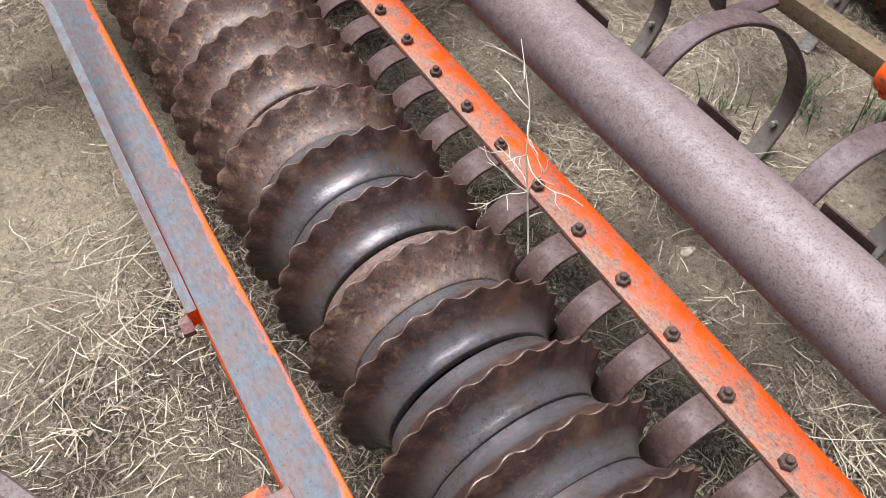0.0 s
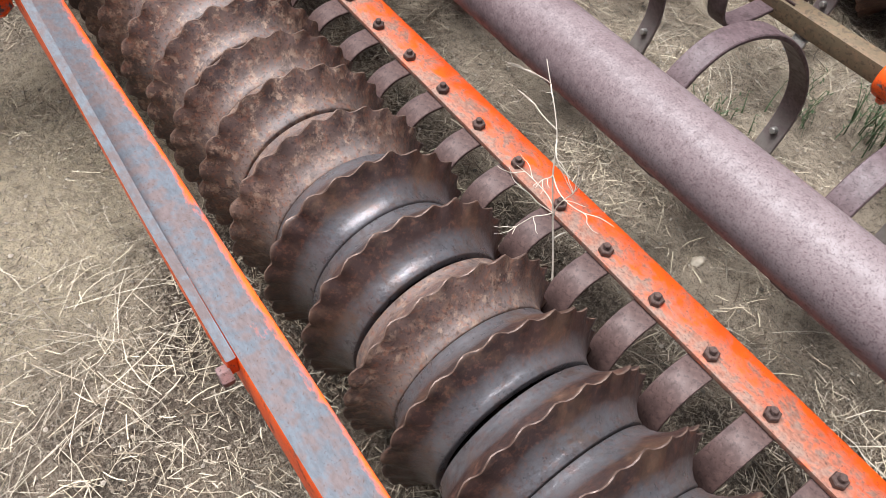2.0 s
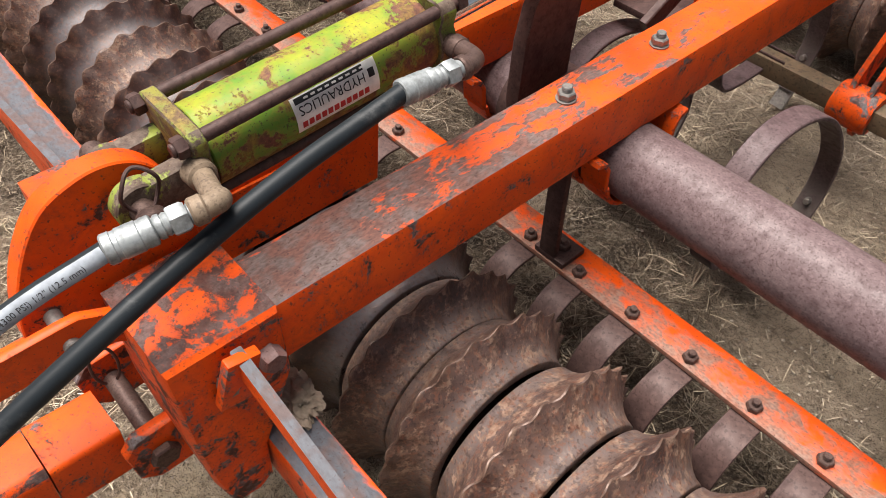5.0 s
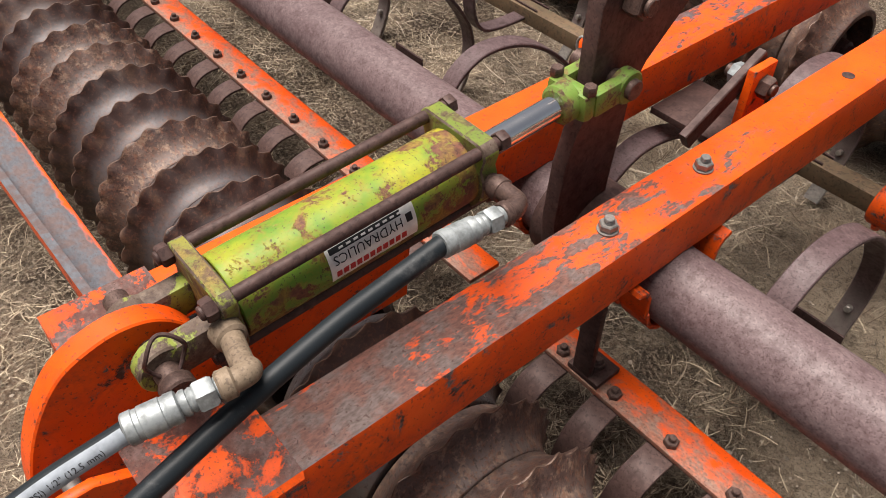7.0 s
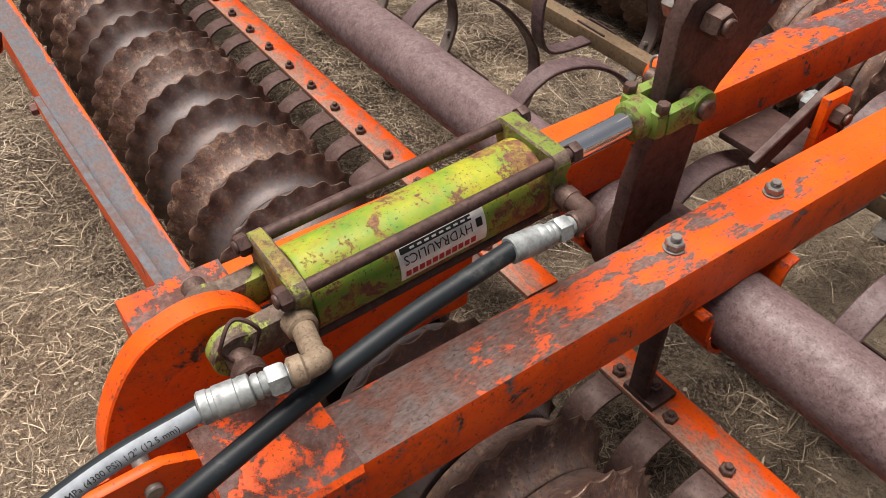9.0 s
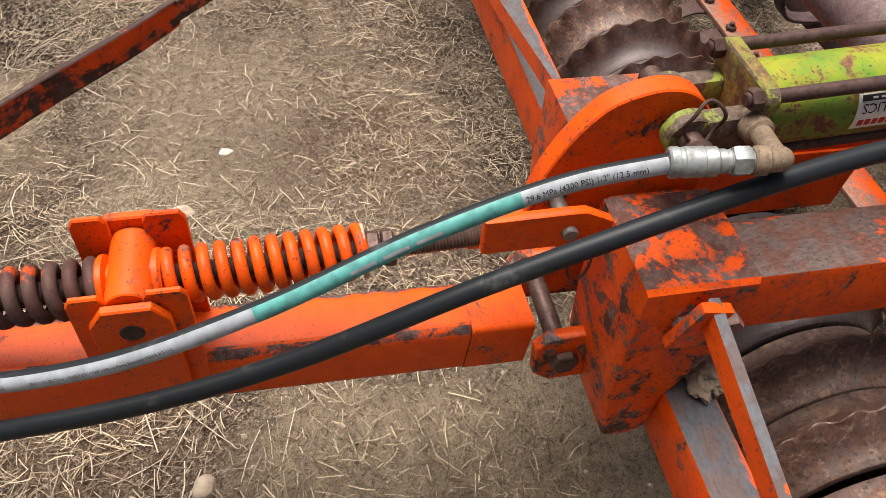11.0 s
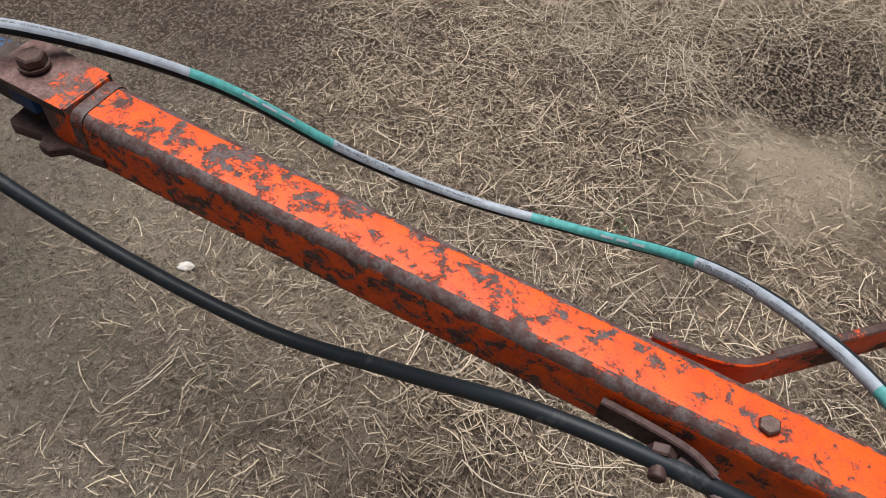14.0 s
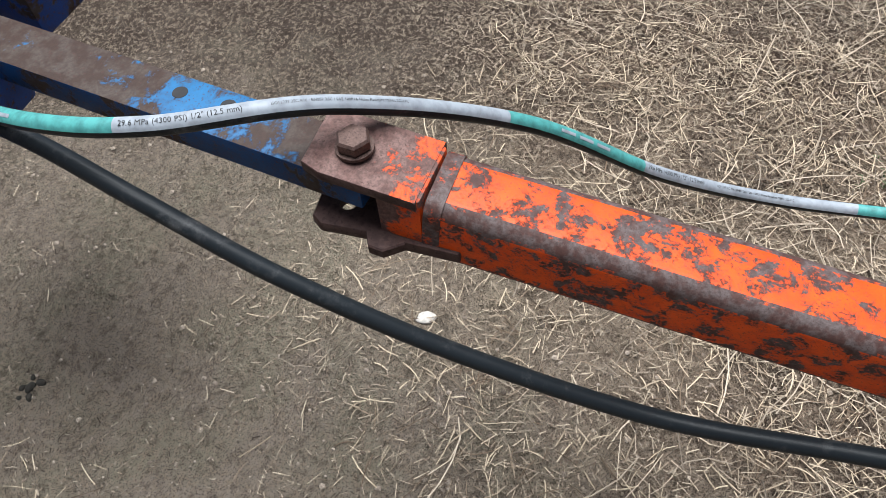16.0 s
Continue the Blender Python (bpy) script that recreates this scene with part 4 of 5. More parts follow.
cap_block(C0, -0.028, -0.009, M_YELLOW, "yellow-green base cap")
cap_block(C1, 0.004, 0.028, M_CAPG, "green head cap")
for sx in (-1, 1):
    for sz in (-1, 1):
        o = Vector((sx * (0.0465 if sz > 0 else 0.026), 0, 0)) + CU * sz * 0.0465
        bm = bmesh.new()
        rod(bm, C0 - CD * 0.045 + o, C1 + CD * 0.040 + o, 0.0078, 14)
        tie = part("tie_rod", bm, M_RUST, root, "rusty tie rod")
        for a, b, r in ((C0 - CD * 0.0285, C0 - CD * 0.041, 0.0125), (C1 + CD * 0.033, C1 + CD * 0.046, 0.0125)):
            bm = bmesh.new()
            hexa(bm, a + o, b + o, r, 0.3)
            part("nut", bm, M_RUST, tie)
# base clevis: two ears with a pin and a ring clip
for sx in (-1, 1):
    bm = bmesh.new()
    a, b = C0 - CD * 0.028, C0 - CD * 0.090
    box(bm, (-0.013, -0.005, -0.021), (0.013, 0.062, 0.021), 0.008)
    m = Matrix((Vector((1, 0, 0)), -CD, CU)).transposed().to_4x4()
    m.translation = a + Vector((sx * 0.033, 0, 0))
    bmesh.ops.transform(bm, matrix=m, verts=bm.verts)
    lathe(bm, b + Vector((sx * 0.033 - 0.011, 0, -0.002)), b + Vector((sx * 0.033 + 0.011, 0, -0.002)), [(0, 0.026), (0.1, 0.028), (0.9, 0.028), (1, 0.026)], 24)
    part("clevis_ear", bm, M_EARS, root)
bm = bmesh.new()
rod(bm, C0 - CD * 0.092 + Vector((-0.075, 0, -0.002)), C0 - CD * 0.092 + Vector((0.066, 0, -0.002)), 0.0135, 18)
lathe(bm, C0 - CD * 0.092 + Vector((0.062, 0, -0.002)), C0 - CD * 0.092 + Vector((0.078, 0, -0.002)), [(0, 0.0165), (0.1, 0.0175), (0.85, 0.0175), (1, 0.0155)], 22)
pin = part("pin", bm, M_BOLT, root)
bm = bmesh.new()
c = C0 - CD * 0.090 + Vector((0.055, 0, 0.006))
sweep(bm, [c + Vector((0.004 * math.sin(3 * a), 0.020 * math.cos(a), 0.024 + 0.026 * math.sin(a))) for a in np.linspace(-1.2, 4.4, 30)], circle(0.0022, 8))
part("ring_clip", bm, M_RUST, pin)
# rod and clevis
R0, R1 = C1 + CD * 0.03, C1 + CD * 0.182
bm = bmesh.new()
rod(bm, R0, R1, 0.0165, 28, 0.001)
part("piston_rod", bm, M_CHROME, root)
bm = bmesh.new()
lathe(bm, R1 - CD * 0.006, R1 + CD * 0.022, [(0, 0.022), (0.15, 0.027), (0.85, 0.027), (1, 0.022)], 24)
box_m = Matrix((Vector((1, 0, 0)), CD, CU)).transposed().to_4x4()
box_m.translation = R1 + CD * 0.012
box(bm, (-0.036, 0.0, -0.021), (0.036, 0.026, 0.021), 0.011, box_m)
for sx in (-1, 1):
    mm = box_m.copy()
    box(bm, (sx * 0.029 - 0.0095, 0.018, -0.0185), (sx * 0.029 + 0.0095, 0.086, 0.0185), 0.008, mm)
    e = R1 + CD * 0.096
    lathe(bm, e + Vector((sx * 0.029 - 0.0105, 0, 0)), e + Vector((sx * 0.029 + 0.0105, 0, 0)), [(0, 0.022), (0.1, 0.024), (0.9, 0.024), (1, 0.022)], 22)
part("clevis", bm, M_CLEVG, root, "green rod clevis")
bm = bmesh.new()
e = R1 + CD * 0.096
rod(bm, e + Vector((-0.06, 0, 0)), e + Vector((0.048, 0, 0)), 0.0145, 18)
pin = part("pin", bm, M_BOLT, root)
for k in (-1, 1):
    bm = bmesh.new()
    hexa(bm, R1 + CD * 0.026 + CU * 0.019 + Vector((0.029 * k, 0, 0)), R1 + CD * 0.026 + CU * 0.032 + Vector((0.029 * k, 0, 0)), 0.0095)
    part("clamp_bolt", bm, M_BOLT, root)
bm = bmesh.new()
c = e + Vector((-0.054, 0, 0.018))
sweep(bm, [c + Vector((0.010 * math.cos(a), 0.004, 0.014 * math.sin(a))) for a in np.linspace(-1.2, 4.4, 24)], circle(0.002, 8))
part("ring_clip", bm, M_ZINC, pin)


def bar_curve(r, a0, a1, y0, y1, n=10, lift=0.0006):
    """A patch of the barrel's surface between two angles and two places along it, slightly proud."""
    bm = bmesh.new()
    q = []
    for i in range(n + 1):
        a = a0 + (a1 - a0) * i / n
        d = Vector((1, 0, 0)) * math.sin(a) + CU * math.cos(a)
        q.append([bm.verts.new(C0 + CD * y + d * (r + lift)) for y in (y0, y1)] + [bm.verts.new(C0 + CD * y + d * r) for y in (y0, y1)])
    for a, b in zip(q, q[1:]):
        bm.faces.new((a[0], a[1], b[1], b[0]))
        bm.faces.new((a[0], b[0], b[2], a[2]))
        bm.faces.new((a[1], a[3], b[3], b[1]))
    bm.faces.new((q[0][0], q[0][2], q[0][3], q[0][1]))
    bm.faces.new((q[-1][0], q[-1][1], q[-1][3], q[-1][2]))
    return bm


def text_mesh(body, size):
    """Flat outline letters as vertices and faces, from the built-in font."""
    cu = bpy.data.curves.new("letters", "FONT")
    cu.body, cu.size, cu.resolution_u = body, size, 2
    ob = new("letters", cu)
    me = bpy.data.meshes.new_from_object(ob.evaluated_get(bpy.context.evaluated_depsgraph_get()))
    vs, fs = [tuple(v.co) for v in me.vertices], [tuple(p.vertices) for p in me.polygons]
    bpy.data.objects.remove(ob)
    bpy.data.meshes.remove(me)
    bpy.data.curves.remove(cu)
    return vs, fs


LR, LY0, LY1 = 0.0488, 0.095, 0.209
LA0, LA1 = radians(54), radians(105)
lab = part("label", bar_curve(LR, LA0, LA1, LY0, LY1), M_WHITE, root, "white maker's label with black and red print")
part("print_band", bar_curve(LR + 0.0006, radians(56), radians(64), LY0 + 0.004, LY1 - 0.018), M_INK, lab)
for k in range(9):
    y = LY0 + 0.016 + k * 0.0095
    part("print_mark", bar_curve(LR + 0.0012, radians(58.8), radians(61.4), y, y + 0.0055, 2), M_WHITE, lab)
for k in range(11):
    y = LY0 + 0.006 + k * 0.0086
    part("print_mark", bar_curve(LR + 0.0006, radians(90), radians(99), y, y + 0.0062, 3), M_RED, lab)
part("print_mark", bar_curve(LR + 0.0006, radians(66), radians(78), LY1 - 0.013, LY1 - 0.005, 3), M_INK, lab)
bm = bmesh.new()
vs, fs = text_mesh("HYDRAULICS", 0.0165)
wid = max(v[0] for v in vs)
bv = []
for u, v, w in vs:
    a = radians(67.5) + v / LR
    d = Vector((1, 0, 0)) * math.sin(a) + CU * math.cos(a)
    bv.append(bm.verts.new(C0 + CD * (LY1 - 0.018 - u * 0.090 / wid) + d * (LR + 0.0012)))
for f in fs:
    bm.faces.new([bv[i] for i in f])
part("lettering", bm, M_INK, lab)


# ---- hoses ----
HOSE_R = 0.0105
TEAL_PATH = [(-1.558, -0.655, 0.7155), (-1.567, -0.76, 0.690), (-1.553, -0.90, 0.652), (-1.526, -1.065, 0.598), (-1.524, -1.23, 0.543), (-1.559, -1.398, 0.502), (-1.65, -1.565, 0.480), (-1.797, -1.732, 0.443), (-1.925, -1.90, 0.352), (-2.01, -2.12, 0.222), (-1.985, -2.33, 0.208), (-1.885, -2.51, 0.312), (-1.762, -2.68, 0.482), (-1.605, -2.844, 0.612), (-1.495, -2.99, 0.640), (-1.475, -3.12, 0.618), (-1.503, -3.289, 0.565), (-1.54, -3.50, 0.53)]
BLACK_PATH = [(-1.554, -0.3136, 0.727), (-1.555, -0.38, 0.7135), (-1.552, -0.45, 0.7035), (-1.540, -0.556, 0.688), (-1.526, -0.69, 0.657), (-1.524, -0.85, 0.595), (-1.524, -1.03, 0.513), (-1.530, -1.20, 0.456), (-1.545, -1.385, 0.415), (-1.560, -1.55, 0.396), (-1.558, -1.70, 0.408), (-1.545, -1.86, 0.432), (-1.536, -2.03, 0.422), (-1.540, -2.215, 0.345), (-1.525, -2.43, 0.300), (-1.49, -2.66, 0.370), (-1.461, -2.86, 0.474), (-1.464, -3.03, 0.543), (-1.49, -3.20, 0.556), (-1.53, -3.50, 0.54)]


def hose_fitting(root, p, d, flip=1):
    """Crimped ferrule, nut and nose from p along d."""
    d = d.normalized()
    bm = bmesh.new()
    lathe(bm, p - d * 0.004, p + d * 0.044, [(0, 0.0135), (0.04, 0.0155), (0.2, 0.0155), (0.22, 0.0145), (0.3, 0.0145), (0.32, 0.0155), (0.7, 0.0155), (0.72, 0.0145), (0.78, 0.0145), (0.8, 0.0152), (0.97, 0.0150), (1, 0.013)], 22)
    fer = part("ferrule", bm, M_ZINC, root, "zinc crimped ferrule")
    bm = bmesh.new()
    lathe(bm, p + d * 0.044, p + d * 0.060, [(0, 0.0105), (0.2, 0.0125), (0.45, 0.0125), (0.5, 0.0105), (0.7, 0.012), (1, 0.0105)], 20)
    hexa(bm, p + d * 0.058, p + d * 0.076, 0.0158, 0.2)
    rod(bm, p + d * 0.076, p + d * 0.084, 0.011, 18)
    part("swivel_nut", bm, M_ZINC, root)
    return p + d * 0.084


teal_root = thing("hydraulic_hose", TEAL_PATH[0], "black hydraulic hose with teal and pale printed stripe", "hose")
pt = smooth_path(TEAL_PATH, 14)
bm = bmesh.new()
sweep(bm, pt, circle(HOSE_R, 20))
part("hose", bm, M_RUBBER, teal_root)
black_root = thing("hydraulic_hose", BLACK_PATH[0], "plain black rubber hydraulic hose with scuffs", "hose")
pb = smooth_path(BLACK_PATH, 14)
bm = bmesh.new()
sweep(bm, pb, circle(HOSE_R + 0.0008, 20))
part("hose", bm, M_RUBBER, black_root)
end_t = hose_fitting(teal_root, pt[0], Vector((0.014, 0.075, 0.006)))
end_b = hose_fitting(black_root, pb[0], Vector((0.001, 0.079, -0.006)))
# elbows into the cylinder
bm = bmesh.new()
way = Vector((0.014, 0.075, 0.006)).normalized()
port = Vector((-1.600, -0.538, 0.7075))
path = smooth_path([end_t - way * 0.004, end_t + way * 0.012, end_t + way * 0.026 + Vector((-0.005, 0, -0.003)), end_t + way * 0.030 + Vector((-0.020, -0.004, -0.008)), port, port + Vector((-0.03, 0.003, -0.004))], 6)
sweep(bm, path, circle(0.0118, 18))
lathe(bm, end_t - way * 0.006, end_t + way * 0.010, [(0, 0.0125), (0.15, 0.0148), (0.85, 0.0148), (1, 0.0120)], 20)
lathe(bm, port + Vector((0.006, 0, 0)), port + Vector((-0.014, 0, -0.002)), [(0, 0.013), (0.15, 0.0165), (1, 0.0170)], 20)
part("elbow", bm, M_BRASS, teal_root, "dirty brass elbow")
bm = bmesh.new()
port = Vector((-1.606, -0.196, 0.713))
path = smooth_path([end_b, end_b + Vector((0, 0.010, -0.001)), Vector((-1.555, -0.2085, 0.719)), Vector((-1.566, -0.199, 0.717)), port, port + Vector((-0.02, 0, 0))], 6)
sweep(bm, path, circle(0.0122, 18))
lathe(bm, end_b - Vector((0, 0.002, 0)), end_b + Vector((0, 0.009, -0.0008)), [(0, 0.013), (0.2, 0.0148), (0.8, 0.0148), (1, 0.0125)], 20)
lathe(bm, port + Vector((0.020, 0, 0)), port + Vector((0.004, 0, 0)), [(0, 0.0125), (0.15, 0.0152), (1, 0.0152)], 20)
part("elbow", bm, M_BOLT, black_root)

# stripe and print along the teal hose
lens = [0.0]
for a, b in zip(pt, pt[1:]):
    lens.append(lens[-1] + (b - a).length)


def on_hose(s, v, lift):
    """A place on the hose: s along it, v across the stripe."""
    i = max(0, min(len(lens) - 2, int(np.searchsorted(lens, s)) - 1))
    f = (s - lens[i]) / (lens[i + 1] - lens[i])
    p = pt[i].lerp(pt[i + 1], f)
    d = (pt[i + 1] - pt[i]).normalized()
    turn = radians(float(np.interp(s, (0, 0.7, 1.3, 1.9, 2.6, 3.2), (24, 20, 34, 62, 68, 60))))
    way = Vector((math.cos(turn), 0, math.sin(turn)))
    w = (way - d * way.dot(d)).normalized()
    c = w.cross(d)
    a = v / HOSE_R
    return p + (w * math.cos(a) + c * math.sin(a)) * (HOSE_R + lift)


def stripe(s0, s1, mat, v0=-0.0105, v1=0.0085, lift=0.0004):
    bm = bmesh.new()
    n = max(2, int((s1 - s0) / 0.012))
    rows = [[bm.verts.new(on_hose(s0 + (s1 - s0) * i / n, v0 + (v1 - v0) * k / 6, lift)) for k in range(7)] for i in range(n + 1)]
    for a, b in zip(rows, rows[1:]):
        for k in range(6):
            bm.faces.new((a[k], b[k], b[k + 1], a[k + 1]))
    return part("layline", bm, mat, teal_root, "printed stripe on the hose")


def hose_print(body, s_left, size, mat=M_INK):
    """Letters that read from the far end of the hose towards its fitting."""
    vs, fs = text_mesh(body, size)
    bm = bmesh.new()
    bv = [bm.verts.new(on_hose(s_left - u, size * 0.36 - v - 0.001, 0.0008)) for u, v, w in vs]
    for f in fs:
        bm.faces.new([bv[i] for i in f])
    part("print", bm, mat, teal_root)


TOTAL = lens[-1]
MARKS = (0.004, 0.150, 0.430, 0.815, 1.120, 1.455, 1.80, 2.20, 2.46, 2.905, TOTAL - 0.01)
for step, (s, e) in enumerate(zip(MARKS, MARKS[1:])):
    stripe(s, e, (M_PALE, M_TEAL)[step % 2])
    if step == 0:
        hose_print('29.6 MPa (4300 PSI) 1/2" (12.5 mm)', 0.147, 0.0085)
    elif step % 2 == 0:
        hose_print('29.6 MPa (4300 PSI) 1/2" (12.5 mm)', e - 0.006, 0.0082)
        hose_print("ISO11237 2SC R16 / EN857 2SC / SAE 100R16 Flame Resistant MSHA 2G-11C", e - 0.152, 0.0046)
    else:
        for k in range(3):
            a = s + (e - s) * 0.30 + k * 0.035
            stripe(a, a + 0.027, M_PALE, -0.002, 0.002, 0.0008)

# ---- tongue ----
def tongue_x(y):
    return -1.665 + (-y - 0.8) * 0.0375


def tongue_top(y):
    return 0.384 + (-y - 0.8) * 0.0885


tongue = thing("drawbar_tongue", (-1.62, -1.75, 0), "orange square steel tongue with paint worn off along its corners", "tongue")
bm = bmesh.new()
TH = 0.097
path = [Vector((tongue_x(y), y, tongue_top(y) - TH / 2)) for y in np.linspace(-0.815, -2.735, 14)]
sweep(bm, path, rounded(0.088, TH, 0.019, 7), (0, 0, 1))
edge_faces(bm, 1, 0.985)
edge_faces(bm, 2, 0.92)
part("tube", bm, [M_TONGUE, M_TONGUE_SHOULDER, M_TONGUE_CORNER], tongue)
bm = bmesh.new()
path = [Vector((tongue_x(y), y, tongue_top(y) - TH / 2 - 0.001)) for y in (-0.725, -0.813)]
sweep(bm, path, rounded(0.086, TH - 0.008, 0.008), (0, 0, 1))
part("end_tube", bm, M_PAINT, tongue)
# top plate of the clevis, and the lower one
bm = bmesh.new()
hx, hy = -1.586, -2.825
plate(bm, [(-1.636, -2.7372), (-1.546, -2.7372), (-1.541, -2.845), (-1.549, -2.868), (-1.620, -2.872), (-1.632, -2.86)], "z", 0.5615, 0.575, 0.001)
for v in bm.verts:
    v.co.z -= max(0.0, v.co.y + 2.79) * 0.27
edge_faces(bm, 1, 0.90)
for f in bm.faces:
    if abs(f.normal.z) < 0.5:
        f.material_index = 1
part("clevis_plate", bm, [M_CLEVIS, M_RUST], tongue)
bm = bmesh.new()
box(bm, (-1.630, -2.785, 0.470), (-1.5485, -2.734, 0.5605), 0.003)
part("neck", bm, M_CLEVIS, tongue)
bm = bmesh.new()
path = [Vector((tongue_x(y), y, tongue_top(y) - TH / 2 + 0.0005)) for y in (-2.7355, -2.716)]
sweep(bm, path, rounded(0.0895, TH + 0.002, 0.017, 6), (0, 0, 1))
part("weld_collar", bm, M_TONGUE_SHOULDER, tongue, "rubbed weld collar at the tongue's end")
bm = bmesh.new()
plate(bm, [(-1.632, -2.690), (-1.546, -2.690), (-1.541, -2.752), (-1.523, -2.772), (-1.524, -2.790), (-1.540, -2.800), (-1.534, -2.855), (-1.542, -2.868), (-1.585, -2.874), (-1.630, -2.868)], "z", 0.474, 0.490, 0.002, [(-1.572, -2.836, 0.011)])
part("clevis_plate", bm, M_RUST, tongue)
bm = bmesh.new()
rod(bm, (hx, -2.822, 0.455), (hx, -2.822, 0.577), 0.0135, 18)
lathe(bm, (hx, -2.822, 0.5735), (hx, -2.822, 0.5775), [(0, 0.0215), (1, 0.0215)], 24)
hexa(bm, (hx, -2.822, 0.5775), (hx, -2.822, 0.593), 0.0195, 0.5)
part("hitch_bolt", bm, M_BOLT, tongue, "rusty hexagon hitch bolt")
bm = bmesh.new()
y = -1.779
hexa(bm, (tongue_x(y) + 0.004, y, tongue_top(y) - 0.001), (tongue_x(y) + 0.004, y - 0.001, tongue_top(y) + 0.008), 0.0130, 0.2)
part("bolt", bm, M_BOLT, tongue)
# hinge ears and pin on the cross tube
for x0 in (-1.602, -1.745):
    bm = bmesh.new()
    plate(bm, [(-0.60, 0.398), (-0.60, 0.300), (-0.705, 0.298), (-0.728, 0.318), (-0.732, 0.372), (-0.715, 0.392)], "x", x0, x0 + 0.018, 0.002)
    part("hinge_ear", bm, M_WORN, frame_root)
bm = bmesh.new()
rod(bm, (-1.765, -0.690, 0.345), (-1.578, -0.690, 0.345), 0.0135, 18)
hexa(bm, (-1.584, -0.690, 0.345), (-1.572, -0.690, 0.345), 0.020, 0.1)
part("hinge_pin", bm, M_BOLT, frame_root)

# ---- levelling spring on the tongue ----
SX, SZ = -1.637, 0.545


def rod_at(y, dx=0.0):
    """A place on the axis of the threaded rod, which drops a little towards the hitch."""
    return Vector((SX + dx, y, SZ + (y + 0.95) * 0.042))


root = thing("tension_spring_assembly", (SX, -1.2, 0), "threaded rod with brown and orange coil springs in bracket", "spring assembly")


def spring(y0, y1, turns, r, wire, mat, label):
    bm = bmesh.new()
    n = int(turns * 22)
    path = []
    for k in range(n + 1):
        t = k / n
        a = 2 * math.pi * turns * t
        e = y0 + (y1 - y0) * t
        path.append(rod_at(e) + Vector((-r * math.cos(a), 0, r * math.sin(a))))
    sweep(bm, path, circle(wire, 12), (0, 1, 0))
    part("coil_spring", bm, mat, root, label)


M_SPRB = paint("spring_paint_gone", 0.82, 9, (0.085, 0.036, 0.030), (0.098, 0.058, 0.052), soft=0.03)
spring(-1.468, -1.232, 11.5, 0.0262, 0.0076, M_SPRB, "coil spring with most orange paint gone")
spring(-1.163, -0.947, 11.5, 0.0262, 0.0070, M_PAINT, "orange coil spring")
bm = bmesh.new()
thread(bm, rod_at(-1.522), rod_at(-0.755), 0.0135, 0.004, 14)
part("threaded_rod", bm, M_BOLT, root)
for y0, y1, r in ((-1.505, -1.488, 0.024), (-1.487, -1.470, 0.024), (-0.944, -0.928, 0.023), (-0.926, -0.912, 0.023)):
    bm = bmesh.new()
    hexa(bm, rod_at(y0), rod_at(y1), r, 0.35)
    part("nut", bm, M_BOLT, root)
bm = bmesh.new()
rod(bm, rod_at(-0.950), rod_at(-0.9445), 0.032, 28)
part("washer", bm, M_STONE, root)
# trunnion between the springs
bm = bmesh.new()
lathe(bm, rod_at(-1.232), rod_at(-1.163), [(0, 0.030), (0.05, 0.0335), (0.13, 0.0335), (0.17, 0.024), (0.83, 0.024), (0.87, 0.0335), (0.95, 0.0335), (1, 0.030)], 28)
rod(bm, (SX - 0.048, -1.1975, SZ), (SX + 0.048, -1.1975, SZ), 0.0255, 28)
part("trunnion", bm, M_PAINT, root)
bz = tongue_top(-1.2) - 0.03
for sx in (-1, 1):
    x, up = SX + sx * 0.056, 0.0 if sx > 0 else 0.022
    out = [(-1.238, bz), (-1.238, 0.538 + up), (-1.222, 0.560 + up), (-1.172, 0.560 + up), (-1.156, 0.538 + up), (-1.156, bz)]
    bm = bmesh.new()
    plate(bm, out, "x", x - 0.006, x + 0.006, 0.002)
    br = part("bracket_side", bm, M_PAINT, root)
    bm = bmesh.new()
    rod(bm, (x - 0.02 * sx, -1.198, 0.524 + up), (x + 0.0068 * sx, -1.198, 0.524 + up), 0.0138, 20)
    part("pivot_pin", bm, M_RUST, br)
    for y0, y1 in ((-1.257, -1.218), (-1.182, -1.136)):
        bm = bmesh.new()
        top = 0.570 + up
        plate(bm, [(y0, bz)] + [(y0, top - 0.010), (y0 + 0.006, top), (y1 - 0.006, top), (y1, top - 0.010), (y1, bz)], "x", x - sx * 0.0075 - 0.0065 * sx, x - sx * 0.0065, 0.002)
        part("wing", bm, M_PAINT, br)
# fork on the post
for x0, dz in ((-1.618, 0.0), (-1.672, -0.052)):
    bm = bmesh.new()
    plate(bm, [(-0.818, 0.553 + dz), (-0.818, 0.603 + dz), (-0.72, 0.606 + dz), (-0.700, 0.605 + dz), (-0.664, 0.585 + dz), (-0.664, 0.535 + dz), (-0.69, 0.553 + dz)], "x", x0, x0 + 0.013, 0.002)
    part("fork_arm", bm, M_PAINT, frame_root)
bm = bmesh.new()
rod(bm, (-1.69, -0.718, 0.576), (-1.598, -0.718, 0.576), 0.0095, 16)
part("fork_pin", bm, M_DULL, frame_root)
bm = bmesh.new()
c = Vector((-1.596, -0.702, 0.535))
sweep(bm, [c + Vector((0.003, 0.014 * math.cos(a), 0.032 * math.sin(a))) for a in np.linspace(-1.2, 4.2, 24)], circle(0.0019, 8))
part("ring_clip", bm, M_RUST, frame_root)

